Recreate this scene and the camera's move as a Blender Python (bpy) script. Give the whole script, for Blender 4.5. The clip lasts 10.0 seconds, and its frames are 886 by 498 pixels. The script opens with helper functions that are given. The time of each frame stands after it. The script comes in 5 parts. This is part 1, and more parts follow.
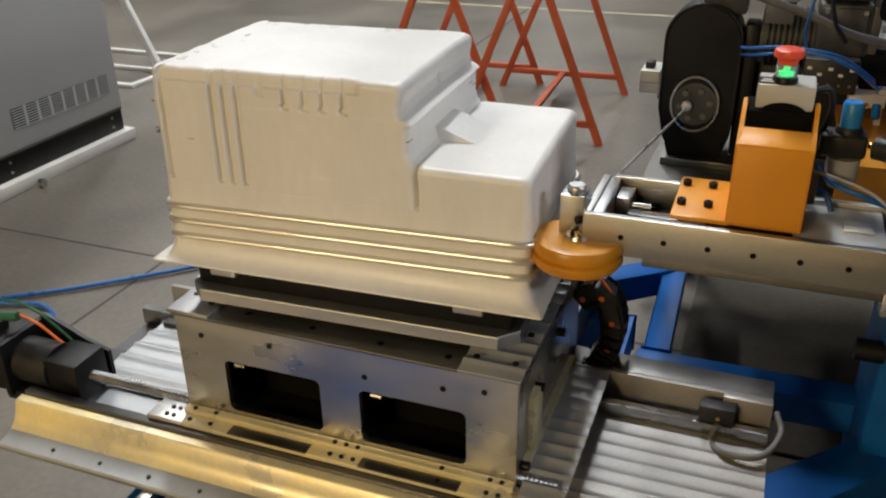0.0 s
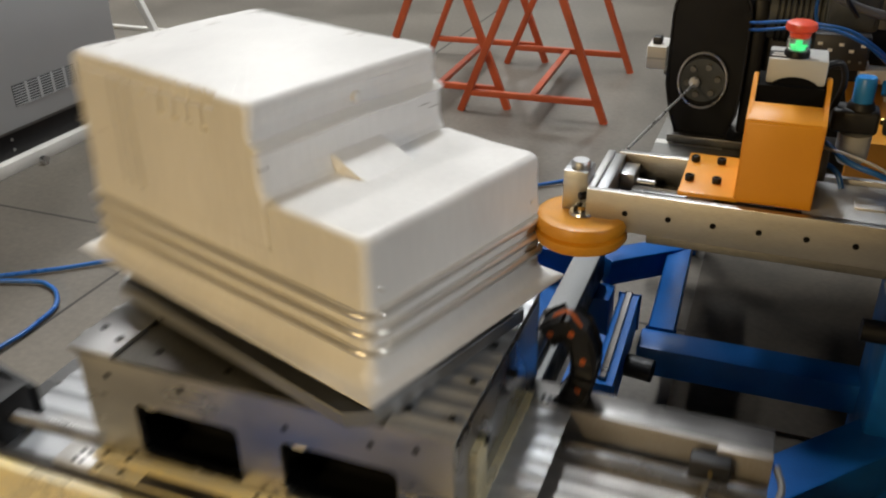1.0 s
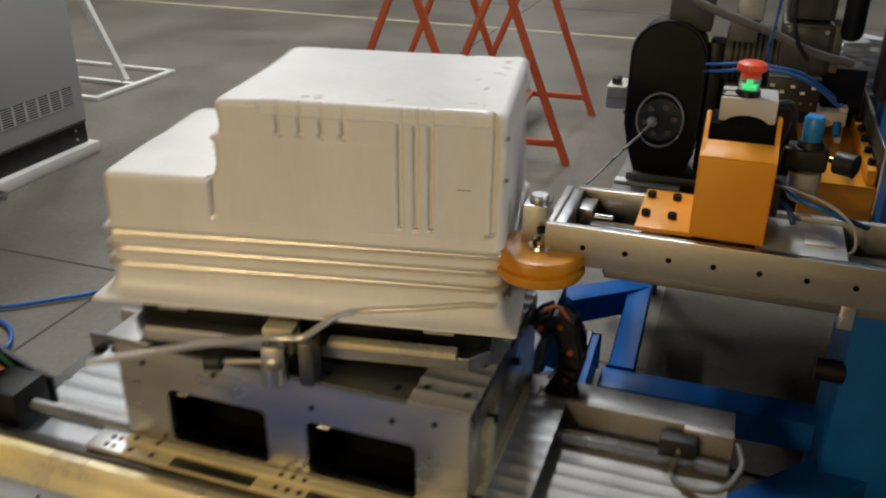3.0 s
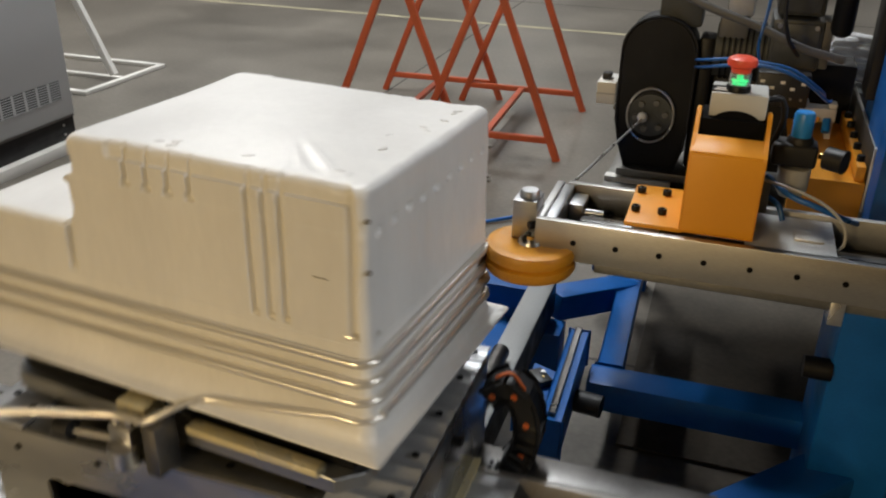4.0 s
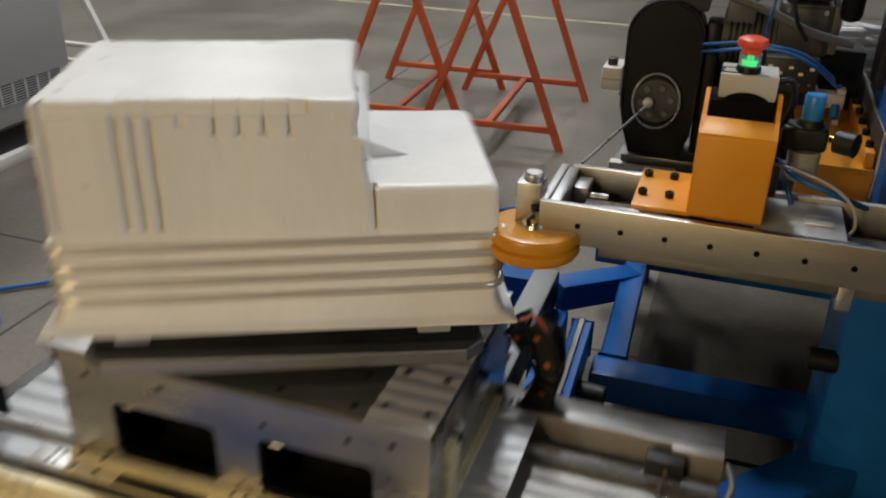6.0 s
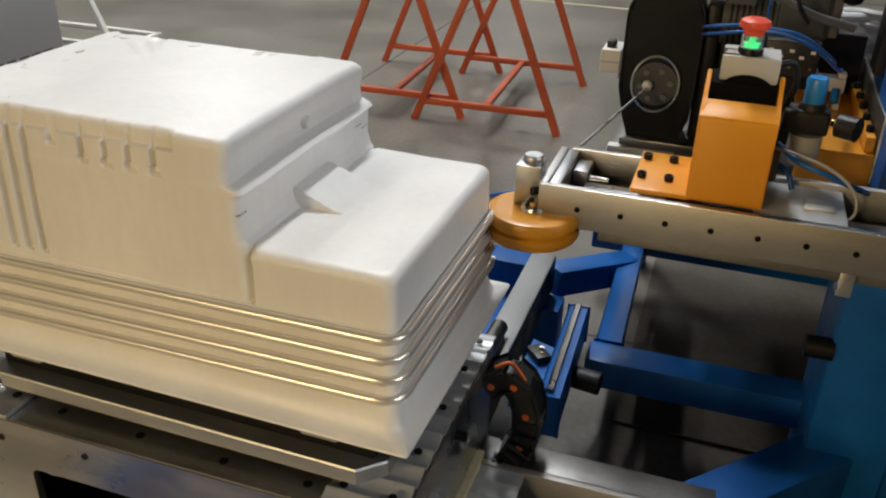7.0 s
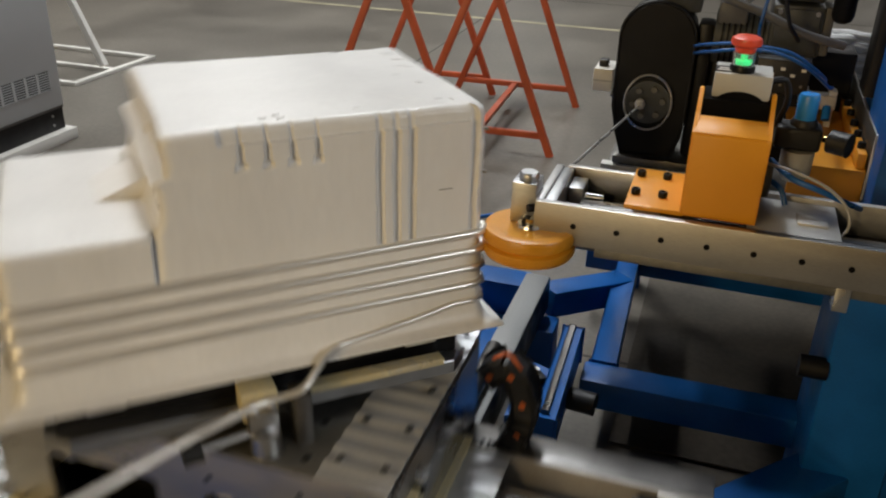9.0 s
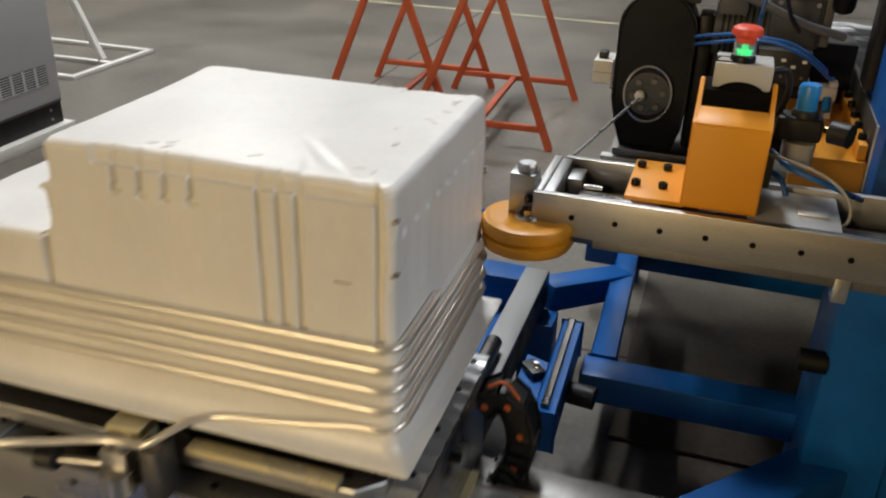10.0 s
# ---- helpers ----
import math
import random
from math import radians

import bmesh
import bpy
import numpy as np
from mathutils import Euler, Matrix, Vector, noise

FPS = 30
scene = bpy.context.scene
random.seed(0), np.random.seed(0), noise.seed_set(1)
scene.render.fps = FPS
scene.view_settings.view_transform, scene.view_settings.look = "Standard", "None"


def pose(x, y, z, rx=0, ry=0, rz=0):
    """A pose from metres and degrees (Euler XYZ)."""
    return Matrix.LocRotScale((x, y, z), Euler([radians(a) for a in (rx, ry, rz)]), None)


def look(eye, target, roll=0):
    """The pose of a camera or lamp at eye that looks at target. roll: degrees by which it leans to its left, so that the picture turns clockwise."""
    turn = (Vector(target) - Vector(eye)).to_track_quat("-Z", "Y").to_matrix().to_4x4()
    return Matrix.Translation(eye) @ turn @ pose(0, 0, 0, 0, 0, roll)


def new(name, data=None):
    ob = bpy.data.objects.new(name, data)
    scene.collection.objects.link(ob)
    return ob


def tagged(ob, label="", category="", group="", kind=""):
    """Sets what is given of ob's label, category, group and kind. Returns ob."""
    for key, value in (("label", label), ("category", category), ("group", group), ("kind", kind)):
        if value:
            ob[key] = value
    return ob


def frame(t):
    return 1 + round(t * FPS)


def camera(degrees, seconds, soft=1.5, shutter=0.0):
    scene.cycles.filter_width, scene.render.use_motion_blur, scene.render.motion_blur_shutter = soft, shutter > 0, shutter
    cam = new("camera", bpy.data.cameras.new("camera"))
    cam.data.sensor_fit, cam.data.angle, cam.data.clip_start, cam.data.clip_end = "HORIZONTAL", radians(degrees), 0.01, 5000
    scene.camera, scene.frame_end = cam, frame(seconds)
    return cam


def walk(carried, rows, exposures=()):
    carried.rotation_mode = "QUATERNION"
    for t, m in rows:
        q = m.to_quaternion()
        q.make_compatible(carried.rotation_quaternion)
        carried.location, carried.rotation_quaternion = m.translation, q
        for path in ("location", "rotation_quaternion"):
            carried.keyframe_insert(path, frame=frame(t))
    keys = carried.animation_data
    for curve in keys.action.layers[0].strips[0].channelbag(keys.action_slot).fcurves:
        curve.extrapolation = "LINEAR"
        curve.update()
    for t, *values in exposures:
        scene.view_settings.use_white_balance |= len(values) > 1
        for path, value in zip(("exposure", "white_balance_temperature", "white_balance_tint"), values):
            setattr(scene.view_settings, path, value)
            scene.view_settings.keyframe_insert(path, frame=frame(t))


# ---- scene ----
cam = camera(54.3, 10.0, 2.1, 0.5)
PATH = [
    (0, (-0.08, -0.096, 1.43), (-0.731, 1.571, 0.538), -1.0),
    (0.5, (-0.083, -0.09, 1.425), (-0.726, 1.566, 0.506), -0.4),
    (1, (-0.086, -0.086, 1.424), (-0.736, 1.557, 0.489), -0.9),
    (1.5, (-0.085, -0.08, 1.422), (-0.732, 1.559, 0.475), -0.5),
    (2, (-0.08, -0.083, 1.423), (-0.705, 1.587, 0.516), 0.4),
    (2.5, (-0.076, -0.09, 1.426), (-0.68, 1.615, 0.572), 0.4),
    (4, (-0.076, -0.084, 1.428), (-0.642, 1.628, 0.563), 1.0),
    (4.5, (-0.075, -0.077, 1.433), (-0.64, 1.634, 0.565), 0.8),
    (5, (-0.076, -0.074, 1.428), (-0.639, 1.637, 0.558), 1.0),
    (5.5, (-0.08, -0.077, 1.422), (-0.646, 1.63, 0.548), 1.1),
    (7, (-0.087, -0.065, 1.415), (-0.637, 1.625, 0.498), 1.8),
    (7.5, (-0.09, -0.06, 1.419), (-0.632, 1.625, 0.487), 1.9),
    (8, (-0.087, -0.06, 1.421), (-0.617, 1.635, 0.502), 2.0),
    (8.5, (-0.086, -0.065, 1.418), (-0.634, 1.65, 0.547), 1.6),
    (9, (-0.088, -0.068, 1.42), (-0.632, 1.646, 0.545), 1.7),
    (9.5, (-0.09, -0.069, 1.424), (-0.63, 1.643, 0.542), 1.7),
    (10, (-0.089, -0.065, 1.419), (-0.629, 1.644, 0.531), 1.7),
]
EXPOSURE = [(0, 0.07), (0.5, 0.03), (1, 0.06), (1.5, -0.06), (2, 0.0), (2.5, -0.24), (4, -0.04), (4.5, -0.03), (5, 0.05), (5.5, -0.26), (7, 0.02), (7.5, -0.08), (8, 0.04), (8.5, -0.22), (9, -0.16), (9.5, 0.12), (10, 0.02)]
walk(cam, [(t, look(eye, target, roll)) for t, eye, target, roll in PATH], EXPOSURE)

# ---- light ----
world = bpy.data.worlds.new("hall_air")
scene.world = world
world.use_nodes = True
bg = world.node_tree.nodes["Background"]
bg.inputs[0].default_value = (0.75, 0.82, 0.9, 1)
bg.inputs[1].default_value = 0.03
scene.view_settings.exposure = 0.0


# ---- materials ----
def rgba(c):
    return (c[0], c[1], c[2], 1.0)


def mat(name, col, rough=0.5, metal=0.0, vary=0.15, scale=8.0, bump=0.0, fine=120.0, stretch=None, rvary=0.12,
        coat=0.0, emit=0.0, col2=None, ior=1.5):
    """A surface with two scales of tone, uneven gloss and fine relief."""
    m = bpy.data.materials.new(name)
    m.use_nodes = True
    nt = m.node_tree
    b = nt.nodes["Principled BSDF"]
    tc = nt.nodes.new("ShaderNodeTexCoord")
    mp = nt.nodes.new("ShaderNodeMapping")
    nt.links.new(tc.outputs["Object"], mp.inputs[0])
    if stretch:
        mp.inputs["Scale"].default_value = stretch
    n1 = nt.nodes.new("ShaderNodeTexNoise")
    n1.inputs["Scale"].default_value = scale
    n1.inputs["Detail"].default_value = 5
    n2 = nt.nodes.new("ShaderNodeTexNoise")
    n2.inputs["Scale"].default_value = fine
    n2.inputs["Detail"].default_value = 3
    for n in (n1, n2):
        nt.links.new(mp.outputs[0], n.inputs["Vector"])
    add = nt.nodes.new("ShaderNodeMath")
    add.operation = "MULTIPLY_ADD"
    add.inputs[1].default_value = 0.35
    nt.links.new(n2.outputs[0], add.inputs[0])
    nt.links.new(n1.outputs[0], add.inputs[2])
    ramp = nt.nodes.new("ShaderNodeMapRange")
    ramp.inputs["From Min"].default_value = 0.4
    ramp.inputs["From Max"].default_value = 0.95
    nt.links.new(add.outputs[0], ramp.inputs[0])
    mix = nt.nodes.new("ShaderNodeMix")
    mix.data_type = "RGBA"
    lo = col2 if col2 else tuple(c * (1 - vary) for c in col)
    hi = col if col2 else tuple(min(1.0, c * (1 + vary * 0.6)) for c in col)
    mix.inputs[6].default_value = rgba(lo)
    mix.inputs[7].default_value = rgba(hi)
    nt.links.new(ramp.outputs[0], mix.inputs[0])
    nt.links.new(mix.outputs[2], b.inputs["Base Color"])
    rr = nt.nodes.new("ShaderNodeMapRange")
    rr.inputs["To Min"].default_value = max(0.03, rough - rvary)
    rr.inputs["To Max"].default_value = min(1.0, rough + rvary)
    rr.inputs["From Min"].default_value = 0.3
    rr.inputs["From Max"].default_value = 0.7
    nt.links.new(n1.outputs[0], rr.inputs[0])
    nt.links.new(rr.outputs[0], b.inputs["Roughness"])
    b.inputs["Metallic"].default_value = metal
    b.inputs["IOR"].default_value = ior
    if coat:
        b.inputs["Coat Weight"].default_value = coat
        b.inputs["Coat Roughness"].default_value = 0.15
    if bump:
        bp = nt.nodes.new("ShaderNodeBump")
        bp.inputs["Strength"].default_value = bump
        bp.inputs["Distance"].default_value = 0.002
        nt.links.new(n2.outputs[0], bp.inputs["Height"])
        nt.links.new(bp.outputs[0], b.inputs["Normal"])
    if emit:
        b.inputs["Emission Color"].default_value = rgba(col)
        b.inputs["Emission Strength"].default_value = emit
    return m


M_liner = mat("white_plastic", (0.83, 0.82, 0.80), 0.38, 0, 0.09, 7, 0.05, 90, stretch=(1, 1, 0.3), rvary=0.06)
M_scuff = mat("liner_grey_scuff", (0.74, 0.73, 0.71), 0.6, 0, 0.15, 60)
M_liner_dark = mat("liner_scuffs", (0.25, 0.23, 0.2), 0.6, 0, 0.3, 30)
M_tube = mat("aluminium_tube", (0.86, 0.83, 0.77), 0.3, 0.64, 0.03, 4, 0, 20, rvary=0.02)
M_lead = mat("bare_aluminium", (0.72, 0.71, 0.69), 0.34, 0.8, 0.06, 30)
M_steel = mat("milled_steel", (0.56, 0.56, 0.56), 0.3, 1.0, 0.22, 6, 0.06, 160, stretch=(1, 1, 1))
M_brushed = mat("brushed_plate", (0.49, 0.50, 0.51), 0.44, 1.0, 0.25, 3, 0.1, 220, stretch=(0.25, 3, 3))
M_arm = mat("milled_arm_plate", (0.40, 0.395, 0.385), 0.4, 1.0, 0.3, 5, 0.12, 260, stretch=(0.4, 2, 3), rvary=0.14)
M_front = mat("mirror_ground_steel", (0.62, 0.60, 0.55), 0.30, 1.0, 0.22, 7, 0.35, 11, stretch=(0.6, 1, 1.6), rvary=0.1)
M_zinc = mat("yellow_zinc_steel", (0.93, 0.77, 0.34), 0.34, 0.22, 0.22, 9, 0.06, 120, col2=(0.60, 0.57, 0.48), rvary=0.16)
M_cover = mat("ribbed_cover_steel", (0.50, 0.51, 0.52), 0.46, 0.4, 0.2, 5, 0.06, 180)
M_worn = mat("worn_cover_steel", (0.42, 0.42, 0.42), 0.5, 0.5, 0.2, 4, 0.06, 180, col2=(0.27, 0.24, 0.21))
M_cap = mat("dull_steel_strip", (0.36, 0.37, 0.37), 0.5, 0.5, 0.15, 5, 0.05, 160)
M_darksteel = mat("dark_oiled_steel", (0.16, 0.155, 0.15), 0.38, 0.9, 0.35, 7, 0.1, 140)
M_gun = mat("blackened_plate", (0.23, 0.225, 0.21), 0.4, 0.9, 0.3, 6, 0.1, 140)
M_black = mat("black_paint", (0.006, 0.006, 0.007), 0.45, 0, 0.4, 20, 0.05, 250, ior=1.35)
M_blackplastic = mat("black_plastic", (0.011, 0.011, 0.012), 0.5, 0, 0.3, 30, 0.08, 300)
# near black that paints the inner shade of recesses and hollows
M_recess_shade = mat("recess_shade_black", (0.005, 0.005, 0.005), 0.9, 0, 0.2, 10, ior=1.2)
M_orange = mat("orange_powder_coat", (0.80, 0.33, 0.02), 0.4, 0, 0.08, 12, 0.12, 500)
M_wheel = mat("orange_polyurethane", (0.66, 0.28, 0.015), 0.38, 0, 0.16, 15, 0.05, 200)
M_blue = mat("blue_enamel", (0.005, 0.105, 0.38), 0.42, 0, 0.3, 9, 0.1, 200, ior=1.4)
M_bluehose = mat("blue_hose", (0.016, 0.12, 0.42), 0.35, 0, 0.12, 30)
M_knobblue = mat("blue_knob", (0.02, 0.22, 0.62), 0.35, 0, 0.08, 30)
M_red = mat("red_button", (0.80, 0.09, 0.045), 0.35, 0, 0.06, 30)
M_green = mat("green_glow", (0.02, 0.8, 0.28), 0.3, 0, 0.05, 40, emit=0.5)
M_grey = mat("grey_abs", (0.50, 0.50, 0.48), 0.45, 0, 0.06, 15, 0.08, 400)
M_plate = mat("bright_milled_plate", (0.66, 0.66, 0.65), 0.38, 0.55, 0.15, 6, 0.06, 160)
M_cabinet = mat("cabinet_enamel", (0.52, 0.53, 0.54), 0.4, 0, 0.05, 3, 0.04, 300)
M_white = mat("white_paint", (0.75, 0.73, 0.68), 0.45, 0, 0.1, 8, 0.06, 200)
M_trestle = mat("orange_red_paint", (0.55, 0.10, 0.035), 0.45, 0, 0.2, 10, 0.1, 200)
M_cable = mat("grey_cable", (0.12, 0.12, 0.12), 0.5, 0, 0.2, 30)
M_greycable = mat("pale_cable", (0.42, 0.42, 0.42), 0.4, 0, 0.1, 30)
M_orangemark = mat("orange_marker", (0.75, 0.16, 0.03), 0.5, 0, 0.1, 40)
M_dark_grey = mat("dark_grey_casting", (0.07, 0.075, 0.075), 0.45, 0.1, 0.3, 12, 0.12, 200)
M_collar = mat("clear_plastic", (0.9, 0.95, 0.93), 0.08, 0, 0.02, 60, rvary=0.02)
M_collar.node_tree.nodes["Principled BSDF"].inputs["Transmission Weight"].default_value = 0.95
M_film = mat("clear_film", (0.80, 0.81, 0.82), 0.16, 0, 0.12, 40, 0.1, 60)
M_brass = mat("brass", (0.62, 0.45, 0.18), 0.3, 1, 0.1, 40)
M_line = mat("pale_floor_paint", (0.42, 0.38, 0.25), 0.5, 0, 0.35, 6)
M_wallpaint = mat("hall_wall_paint", (0.55, 0.53, 0.48), 0.7, 0, 0.1, 1)
M_wallwarm = mat("ochre_bounce_wall", (0.62, 0.45, 0.22), 0.6, 0, 0.12, 1)
M_light_block = mat("dark_light_blocker", (0.09, 0.09, 0.095), 0.6, 0, 0.15, 2)
M_roof = mat("roof_sheet", (0.35, 0.36, 0.37), 0.6, 0, 0.15, 1)
M_dark_sheet = mat("added_dark_sheet", (0.085, 0.074, 0.06), 0.7, 0, 0.5, 5, 0.1, 60, ior=1.3)
M_board = mat("green_board", (0.02, 0.12, 0.06), 0.5, 0, 0.2, 40)


def floor_material():
    m = bpy.data.materials.new("polished_concrete")
    m.use_nodes = True
    nt = m.node_tree
    b = nt.nodes["Principled BSDF"]
    tc = nt.nodes.new("ShaderNodeTexCoord")
    big = nt.nodes.new("ShaderNodeTexNoise")
    big.inputs["Scale"].default_value = 1.3
    big.inputs["Detail"].default_value = 8
    big.inputs["Roughness"].default_value = 0.62
    fine = nt.nodes.new("ShaderNodeTexNoise")
    fine.inputs["Scale"].default_value = 45
    fine.inputs["Detail"].default_value = 6
    for n in (big, fine):
        nt.links.new(tc.outputs["Object"], n.inputs["Vector"])
    mul = nt.nodes.new("ShaderNodeMath")
    mul.operation = "MULTIPLY_ADD"
    mul.inputs[1].default_value = 0.4
    nt.links.new(fine.outputs[0], mul.inputs[0])
    nt.links.new(big.outputs[0], mul.inputs[2])
    ramp = nt.nodes.new("ShaderNodeValToRGB")
    ramp.color_ramp.elements[0].position = 0.42
    ramp.color_ramp.elements[0].color = (0.078, 0.069, 0.057, 1)
    ramp.color_ramp.elements[1].position = 0.95
    ramp.color_ramp.elements[1].color = (0.198, 0.178, 0.148, 1)
    nt.links.new(mul.outputs[0], ramp.inputs[0])
    nt.links.new(ramp.outputs[0], b.inputs["Base Color"])
    rr = nt.nodes.new("ShaderNodeMapRange")
    rr.inputs["To Min"].default_value = 0.30
    rr.inputs["To Max"].default_value = 0.55
    nt.links.new(big.outputs[0], rr.inputs[0])
    nt.links.new(rr.outputs[0], b.inputs["Roughness"])
    bp = nt.nodes.new("ShaderNodeBump")
    bp.inputs["Strength"].default_value = 0.12
    bp.inputs["Distance"].default_value = 0.003
    nt.links.new(fine.outputs[0], bp.inputs["Height"])
    nt.links.new(bp.outputs[0], b.inputs["Normal"])
    return m


M_floor = floor_material()
M_joint = mat("joint_filler", (0.06, 0.057, 0.053), 0.8, 0, 0.3, 10)


# ---- mesh helpers ----
def mesh_of(bm, name, material, smooth=40):
    me = bpy.data.meshes.new(name)
    bmesh.ops.recalc_face_normals(bm, faces=bm.faces)
    bm.to_mesh(me)
    bm.free()
    me.materials.append(material)
    if smooth:
        me.polygons.foreach_set("use_smooth", [True] * len(me.polygons))
        me.set_sharp_from_angle(angle=radians(smooth))
    return me


def part(name, bm, material, parent=None, label="", smooth=40):
    ob = new(name, mesh_of(bm, name, material, smooth))
    if parent:
        ob.parent = parent
    if label:
        ob["label"] = label
    return ob


def empty(name, label, category, m=None, group="", kind=""):
    e = new(name)
    e.empty_display_size = 0.05
    if m:
        e.matrix_basis = m
    return tagged(e, label, category, group, kind)


def bx(bm, x0, x1, y0, y1, z0, z1, bev=0.0, seg=2, m=None):
    """A box between two corners, with rounded edges."""
    ret = bmesh.ops.create_cube(bm, size=1.0)
    vs = ret["verts"]
    for v in vs:
        v.co = Vector(((x0 + x1) / 2 + v.co.x * (x1 - x0), (y0 + y1) / 2 + v.co.y * (y1 - y0), (z0 + z1) / 2 + v.co.z * (z1 - z0)))
    if m:
        for v in vs:
            v.co = m @ v.co
    if bev:
        es = list({e for v in vs for e in v.link_edges})
        bmesh.ops.bevel(bm, geom=es, offset=bev, segments=seg, affect="EDGES", profile=0.5)
    return bm


def box(x0, x1, y0, y1, z0, z1, bev=0.0, seg=2, m=None):
    return bx(bmesh.new(), x0, x1, y0, y1, z0, z1, bev, seg, m)


def cy(bm, p0, p1, r0, r1=None, n=20, caps=True):
    """A round bar from p0 to p1."""
    p0, p1 = Vector(p0), Vector(p1)
    d = p1 - p0
    rot = d.to_track_quat("Z", "Y").to_matrix().to_4x4()
    bmesh.ops.create_cone(bm, cap_ends=caps, segments=n, radius1=r0, radius2=r0 if r1 is None else r1, depth=d.length,
                          matrix=Matrix.Translation((p0 + p1) / 2) @ rot)
    return bm


def rod(p0, p1, r0, r1=None, n=20):
    return cy(bmesh.new(), p0, p1, r0, r1, n)


def lathe(profile, n=48, axis=(0, 0, 0)):
    """A turned body round z; profile: rows of radius and height."""
    bm = bmesh.new()
    rings = []
    for r, z in profile:
        rings.append([bm.verts.new((axis[0] + r * math.cos(2 * math.pi * k / n), axis[1] + r * math.sin(2 * math.pi * k / n), axis[2] + z)) for k in range(n)])
    for a, c in zip(rings, rings[1:]):
        for k in range(n):
            bm.faces.new((a[k], a[(k + 1) % n], c[(k + 1) % n], c[k]))
    bm.faces.new(rings[0])
    bm.faces.new(rings[-1])
    return bm


def smooth_path(pts, steps=8):
    """A curve through the points (Catmull-Rom)."""
    pts = [Vector(p) for p in pts]
    ext = [2 * pts[0] - pts[1]] + pts + [2 * pts[-1] - pts[-2]]
    out = []
    for i in range(1, len(ext) - 2):
        a, b, c, d = ext[i - 1:i + 3]
        for k in range(steps):
            t = k / steps
            out.append(0.5 * ((2 * b) + (c - a) * t + (2 * a - 5 * b + 4 * c - d) * t * t + (3 * b - a - 3 * c + d) * t ** 3))
    return out + [pts[-1]]


def tube(pts, r, n=10, closed=False, bm=None):
    """A round tube along a row of points."""
    bm = bm or bmesh.new()
    pts = [Vector(p) for p in pts]
    rings, up = [], Vector((0.13, 0.21, 0.97)).normalized()
    for i, p in enumerate(pts):
        a = pts[i - 1] if (i or closed) else p
        c = pts[(i + 1) % len(pts)] if (i < len(pts) - 1 or closed) else p
        d = (c - a).normalized()
        s = d.cross(up)
        if s.length < 1e-3:
            s = d.cross(Vector((1, 0, 0)))
        s.normalize()
        u = s.cross(d).normalized()
        rings.append([bm.verts.new(p + r * (math.cos(2 * math.pi * k / n) * s + math.sin(2 * math.pi * k / n) * u)) for k in range(n)])
    pairs = list(zip(rings, rings[1:])) + ([(rings[-1], rings[0])] if closed else [])
    for a, c in pairs:
        for k in range(n):
            bm.faces.new((a[k], a[(k + 1) % n], c[(k + 1) % n], c[k]))
    if not closed:
        bm.faces.new(rings[0])
        bm.faces.new(rings[-1])
    return bm


def loft(bm, rings, cap0=True, cap1=True):
    rows = [[bm.verts.new(p) for p in ring] for ring in rings]
    n = len(rows[0])
    for a, c in zip(rows, rows[1:]):
        for k in range(n):
            bm.faces.new((a[k], a[(k + 1) % n], c[(k + 1) % n], c[k]))
    if cap0:
        bm.faces.new(rows[0])
    if cap1:
        bm.faces.new(rows[-1])
    return bm


def bolt(parent, x, y, z, r=0.0065, h=0.008, name="bolt"):
    """A socket-head screw standing on z."""
    bm = lathe([(r * 0.95, 0), (r, 0.001), (r, h - 0.001), (r * 0.88, h), (r * 0.5, h), (r * 0.45, h - r * 0.7)], 16, (x, y, z))
    return part(name, bm, M_black, parent)


# ---- the hall ----
g = new("floor", mesh_of(box(-26, 24, -14, 40, -0.2, 0), "floor", M_floor, 0))
tagged(g, "polished grey concrete factory floor with stains", "floor", kind="structure")
for k, (x0, x1, y0, y1) in enumerate(((-2.056, -2.046, -14, 40), (3.945, 3.955, -14, 40), (-8.055, -8.045, -14, 40), (-26, 24, 2.167, 2.177), (-26, 24, 8.17, 8.18))):
    tagged(new("floor_joint", mesh_of(box(x0, x1, y0, y1, -0.01, 0.0012), "floor_joint", M_joint, 0)), "dark sawn joint in the concrete floor", "floor joint", kind="structure")
for x0, x1, y0, y1 in ((-12, -0.5, 7.0, 7.06), (-12, 9, 10.4, 10.5)):
    tagged(new("floor_marking", mesh_of(box(x0, x1, y0, y1, -0.01, 0.0018), "floor_marking", M_line, 0)), "faded yellow painted line on the floor", "floor marking", kind="structure")
# the low unseen wall is added to block light; ochre south wall bounces warm
for nm, dims, mt in (("wall_north", (-26, 24, 40, 40.3), M_wallpaint), ("wall_west", (-26.3, -26, -14.3, 40.3), M_wallpaint),
                     ("wall_east", (24, 24.3, -14.3, 40.3), M_wallpaint), ("wall_light_block", (0.82, 0.92, 0.68, 4.0), M_light_block), ("wall_south", (-26, 24, -14.3, -14), M_wallwarm)):
    tagged(new(nm, mesh_of(box(*dims, -0.2, 1.5 if nm == "wall_light_block" else 9), nm, mt, 0)), "painted hall wall added out of view", "wall", kind="structure")
tagged(new("ceiling", mesh_of(box(-26.3, 24.3, -14.3, 40.3, 9, 9.3), "ceiling", M_roof, 0)), "grey sheet metal hall ceiling", "ceiling", kind="structure")

M_lamp = mat("lamp_diffuser", (1.0, 0.98, 0.94), 0.5, 0, 0.01, 5, emit=9.0)


